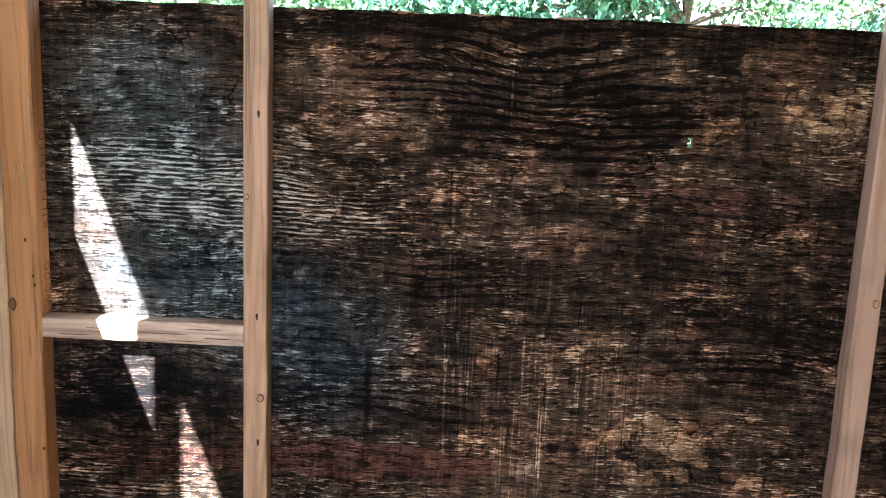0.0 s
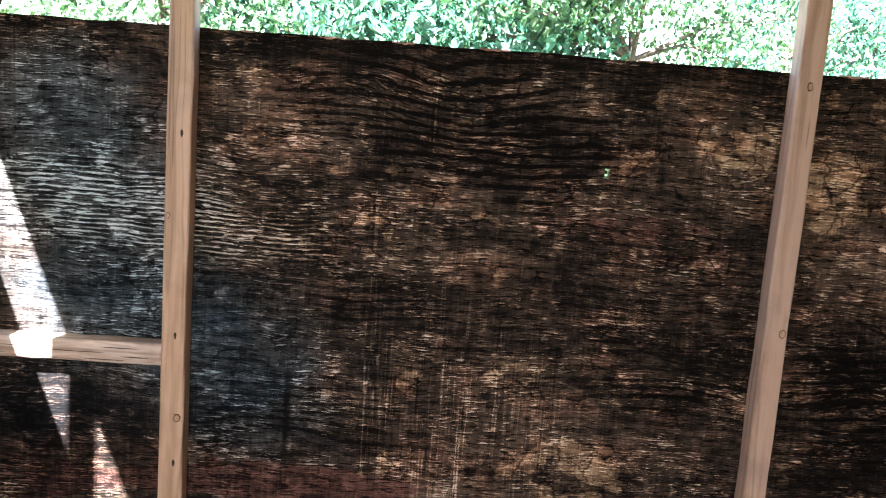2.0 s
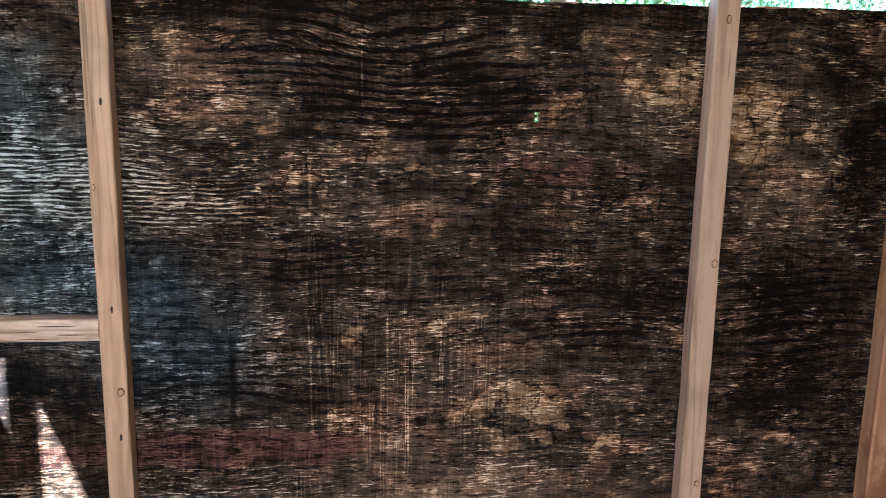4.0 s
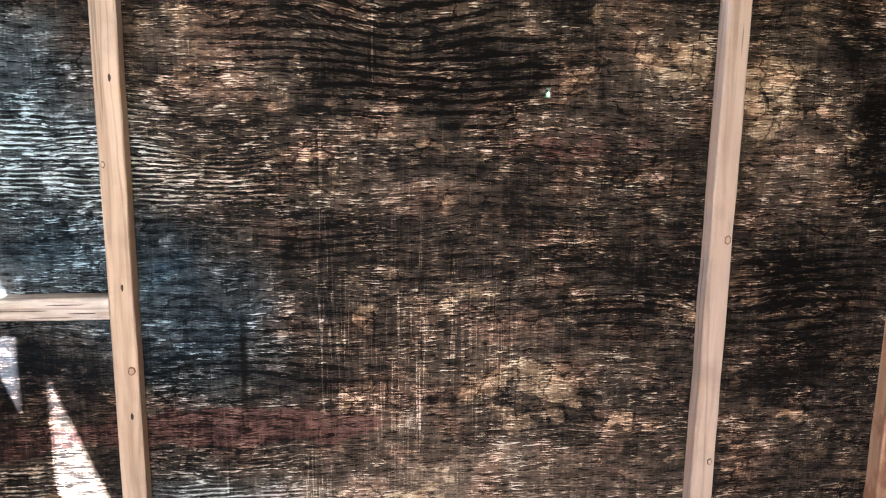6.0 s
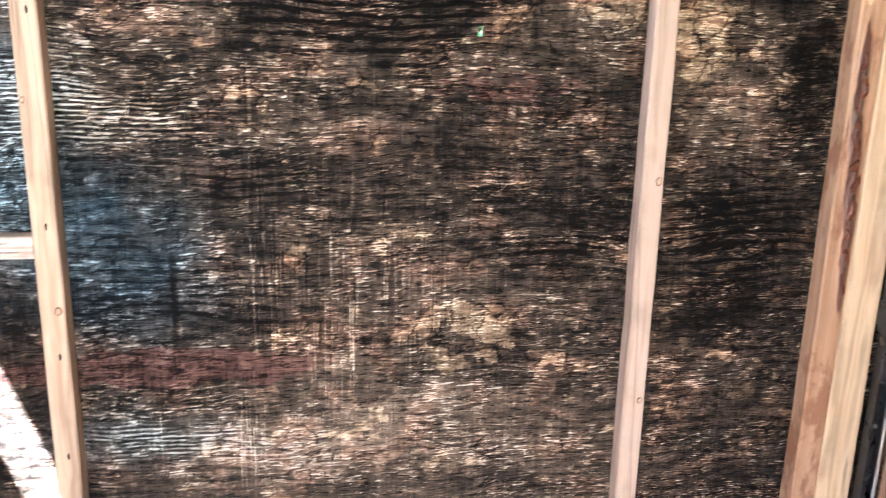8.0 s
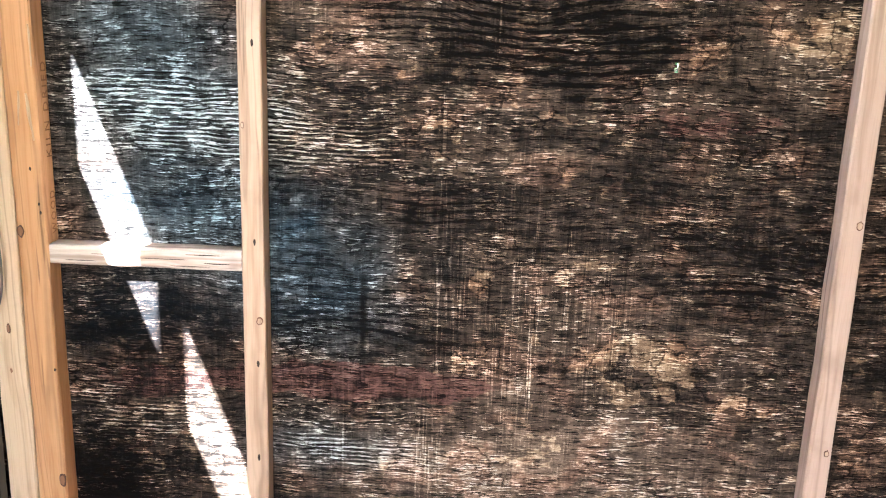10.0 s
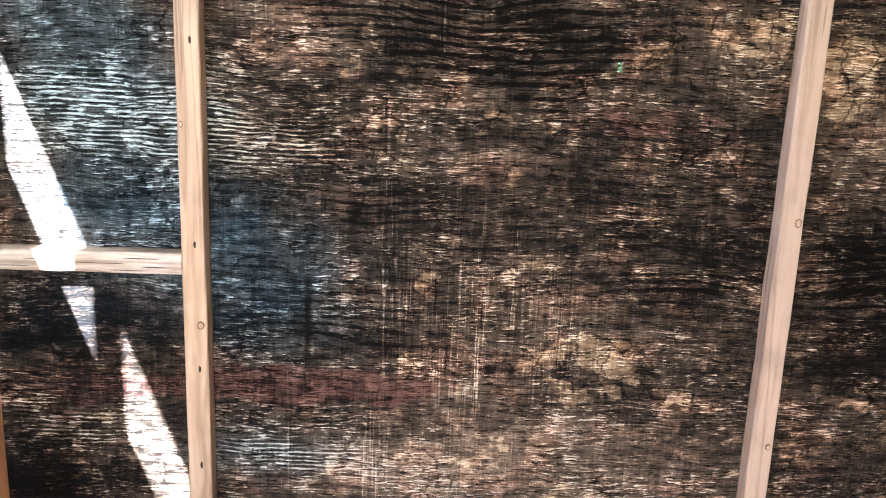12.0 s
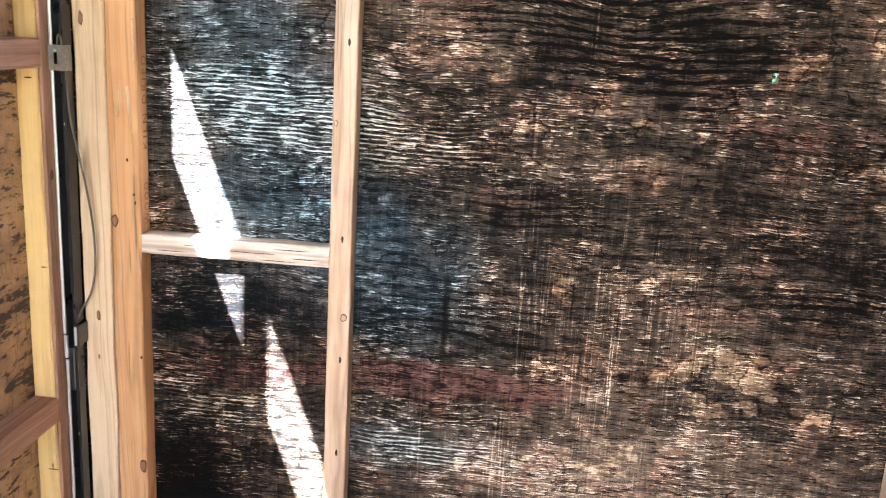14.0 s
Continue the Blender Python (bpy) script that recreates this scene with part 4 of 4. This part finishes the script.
def plate_with_slot(x0, x1, y, z0, z1, sx0, sx1, sz0, sz1, thick=0.0018):
    """A small bent bracket plate with a slot punched through it."""
    bm = bmesh.new()
    xs, zs = (x0, sx0, sx1, x1), (z0, sz0, sz1, z1)
    for k in range(3):
        for m in range(3):
            if k == 1 and m == 1:
                continue
            b = box(xs[k], xs[k + 1], y - thick, y, zs[m], zs[m + 1])
            me = mesh_of("piece", b)
            bm.from_mesh(me)
            bpy.data.meshes.remove(me)
    for x in (x0, x1):
        me = mesh_of("piece", box(x - 0.0009, x + 0.0009, y - 0.001, y + 0.018, z0, z1))
        bm.from_mesh(me)
        bpy.data.meshes.remove(me)
    bmesh.ops.remove_doubles(bm, verts=bm.verts, dist=0.0001)
    return bm


def steel_post(side):
    """side: -1 in the west corner, 1 in the east."""
    base = new("steel_post")
    tagged(base, "black steel channel post with bare metal edges standing in the corner", "metal post", "steel corner posts")
    if side < 0:
        a, b = -0.4695, -0.4475
        edge = (a + 0.0008, a + 0.0058)
    else:
        a, b = 1.4005, 1.432
        edge = (b - 0.007, b - 0.001)
    part("outer_channel", channel(a, b, -0.072, -0.045, 0.535, EAVE), BLACK_METAL, base)
    part("inner_channel", channel(a + 0.0035, b - 0.0005, -0.069, -0.0475, 0.0, 0.60), BLACK_METAL, base)
    part("rear_rail", box(a + 0.009, b - 0.009, -0.056, -0.050, 0.0, 0.9, 0.001), BLACK_METAL, base)
    part("edge_strip", box(*edge, -0.0765, -0.0722, 0.545, EAVE - 0.02, 0.0016), BARE_METAL, base, "bare shiny metal edge strip")
    part("edge_strip", box(edge[0] + 0.002 * -side, edge[1] + 0.002 * -side, -0.0765, -0.0722, 0.0, 0.498, 0.0016), BARE_METAL, base, "bare shiny metal edge strip")
    part("edge_clip", box(edge[0] + 0.001 * -side, edge[1] + 0.002 * -side, -0.077, -0.0722, 0.502, 0.542, 0.0006), BARE_METAL, base, "small shiny clip")
    zt = 0.988 if side < 0 else 1.012
    m = (a + b) / 2
    bracket = part("bracket", plate_with_slot(a + 0.0005, b + 0.005, -0.0765, zt, zt + 0.04, m - 0.002, m + 0.004, zt + 0.010, zt + 0.028), BRACKET_METAL, base, "bent slotted bracket")
    part("screw", bolt(m + 0.001, -0.0775, zt + 0.031, 0.003), BARE_METAL, bracket)
    q = b + 0.002 if side < 0 else a - 0.002
    low, high = (0.525, 0.562) if side < 0 else (0.548, 0.594)
    part("catch", box(q - 0.0035, q + 0.006, -0.079, -0.0465, low, high, 0.001), BLACK_METAL, base, "black catch with a bare face")
    part("catch_face", box(q - 0.001, q + 0.003, -0.0805, -0.0792, low + 0.002, high - 0.002, 0.0004), BARE_METAL, base, "bare metal face of the catch")
    part("hinge_block", box(a + 0.005, b - 0.004, -0.0735, -0.058, 0.44, 0.52, 0.003), BLACK_METAL, base)
    for z in (0.902, 0.44, 0.352):
        part("bolt", bolt(m + 0.003, -0.0585, z), BARE_METAL, base)
    return base


steel_post(-1), steel_post(1)


def hanging_cable(points):
    cu = bpy.data.curves.new("cable", "CURVE")
    cu.dimensions, cu.bevel_depth, cu.bevel_resolution = "3D", 0.0019, 3
    sp = cu.splines.new("NURBS")
    sp.points.add(len(points) - 1)
    for p, co in zip(sp.points, points):
        p.co = (*co, 1)
    sp.use_endpoint_u, sp.order_u = True, 4
    ob = new("cable", cu)
    bpy.context.view_layer.update()
    me = bpy.data.meshes.new_from_object(ob.evaluated_get(bpy.context.evaluated_depsgraph_get()))
    bpy.data.objects.remove(ob)
    me.materials.clear()
    me.materials.append(CABLE)
    return tagged(new("cable", me), "thin grey-brown cable hanging from a bracket", "cable")


hanging_cable(((-0.458, -0.068, 0.99), (-0.459, -0.070, 1.03), (-0.455, -0.073, 1.05), (-0.448, -0.073, 1.035), (-0.447, -0.066, 0.96), (-0.446, -0.064, 0.91), (-0.435, -0.062, 0.856),
               (-0.418, -0.060, 0.763), (-0.412, -0.060, 0.685), (-0.420, -0.060, 0.610), (-0.445, -0.060, 0.585), (-0.455, -0.060, 0.560)))


# ---- torn veneer along the wall's top edge ----
def veneer_chip(x, width, seed):
    rng = random.Random(seed)
    bm = bmesh.new()
    n = 7
    low = [bm.verts.new((x + width * k / n, -0.0012, TOP - 0.0012 - rng.uniform(0.0, 0.003) * math.sin(math.pi * k / n))) for k in range(n + 1)]
    high = [bm.verts.new((x + width * k / n, -0.0004, TOP + rng.uniform(-0.001, 0.0012))) for k in range(n + 1)]
    back = [bm.verts.new((x + width * k / n, 0.002, TOP + 0.0012)) for k in range(n + 1)]
    for a, b in ((low, high), (high, back)):
        for k in range(n):
            bm.faces.new((a[k], a[k + 1], b[k + 1], b[k]))
    bmesh.ops.recalc_face_normals(bm, faces=bm.faces)
    part("veneer_chip", bm, BROWN, wall_north, "pale torn veneer")


for k, (x, width) in enumerate(((0.315, 0.035), (0.20, 0.03), (0.45, 0.05), (0.08, 0.025), (0.70, 0.03), (1.02, 0.05))):
    veneer_chip(x, width, 70 + k)
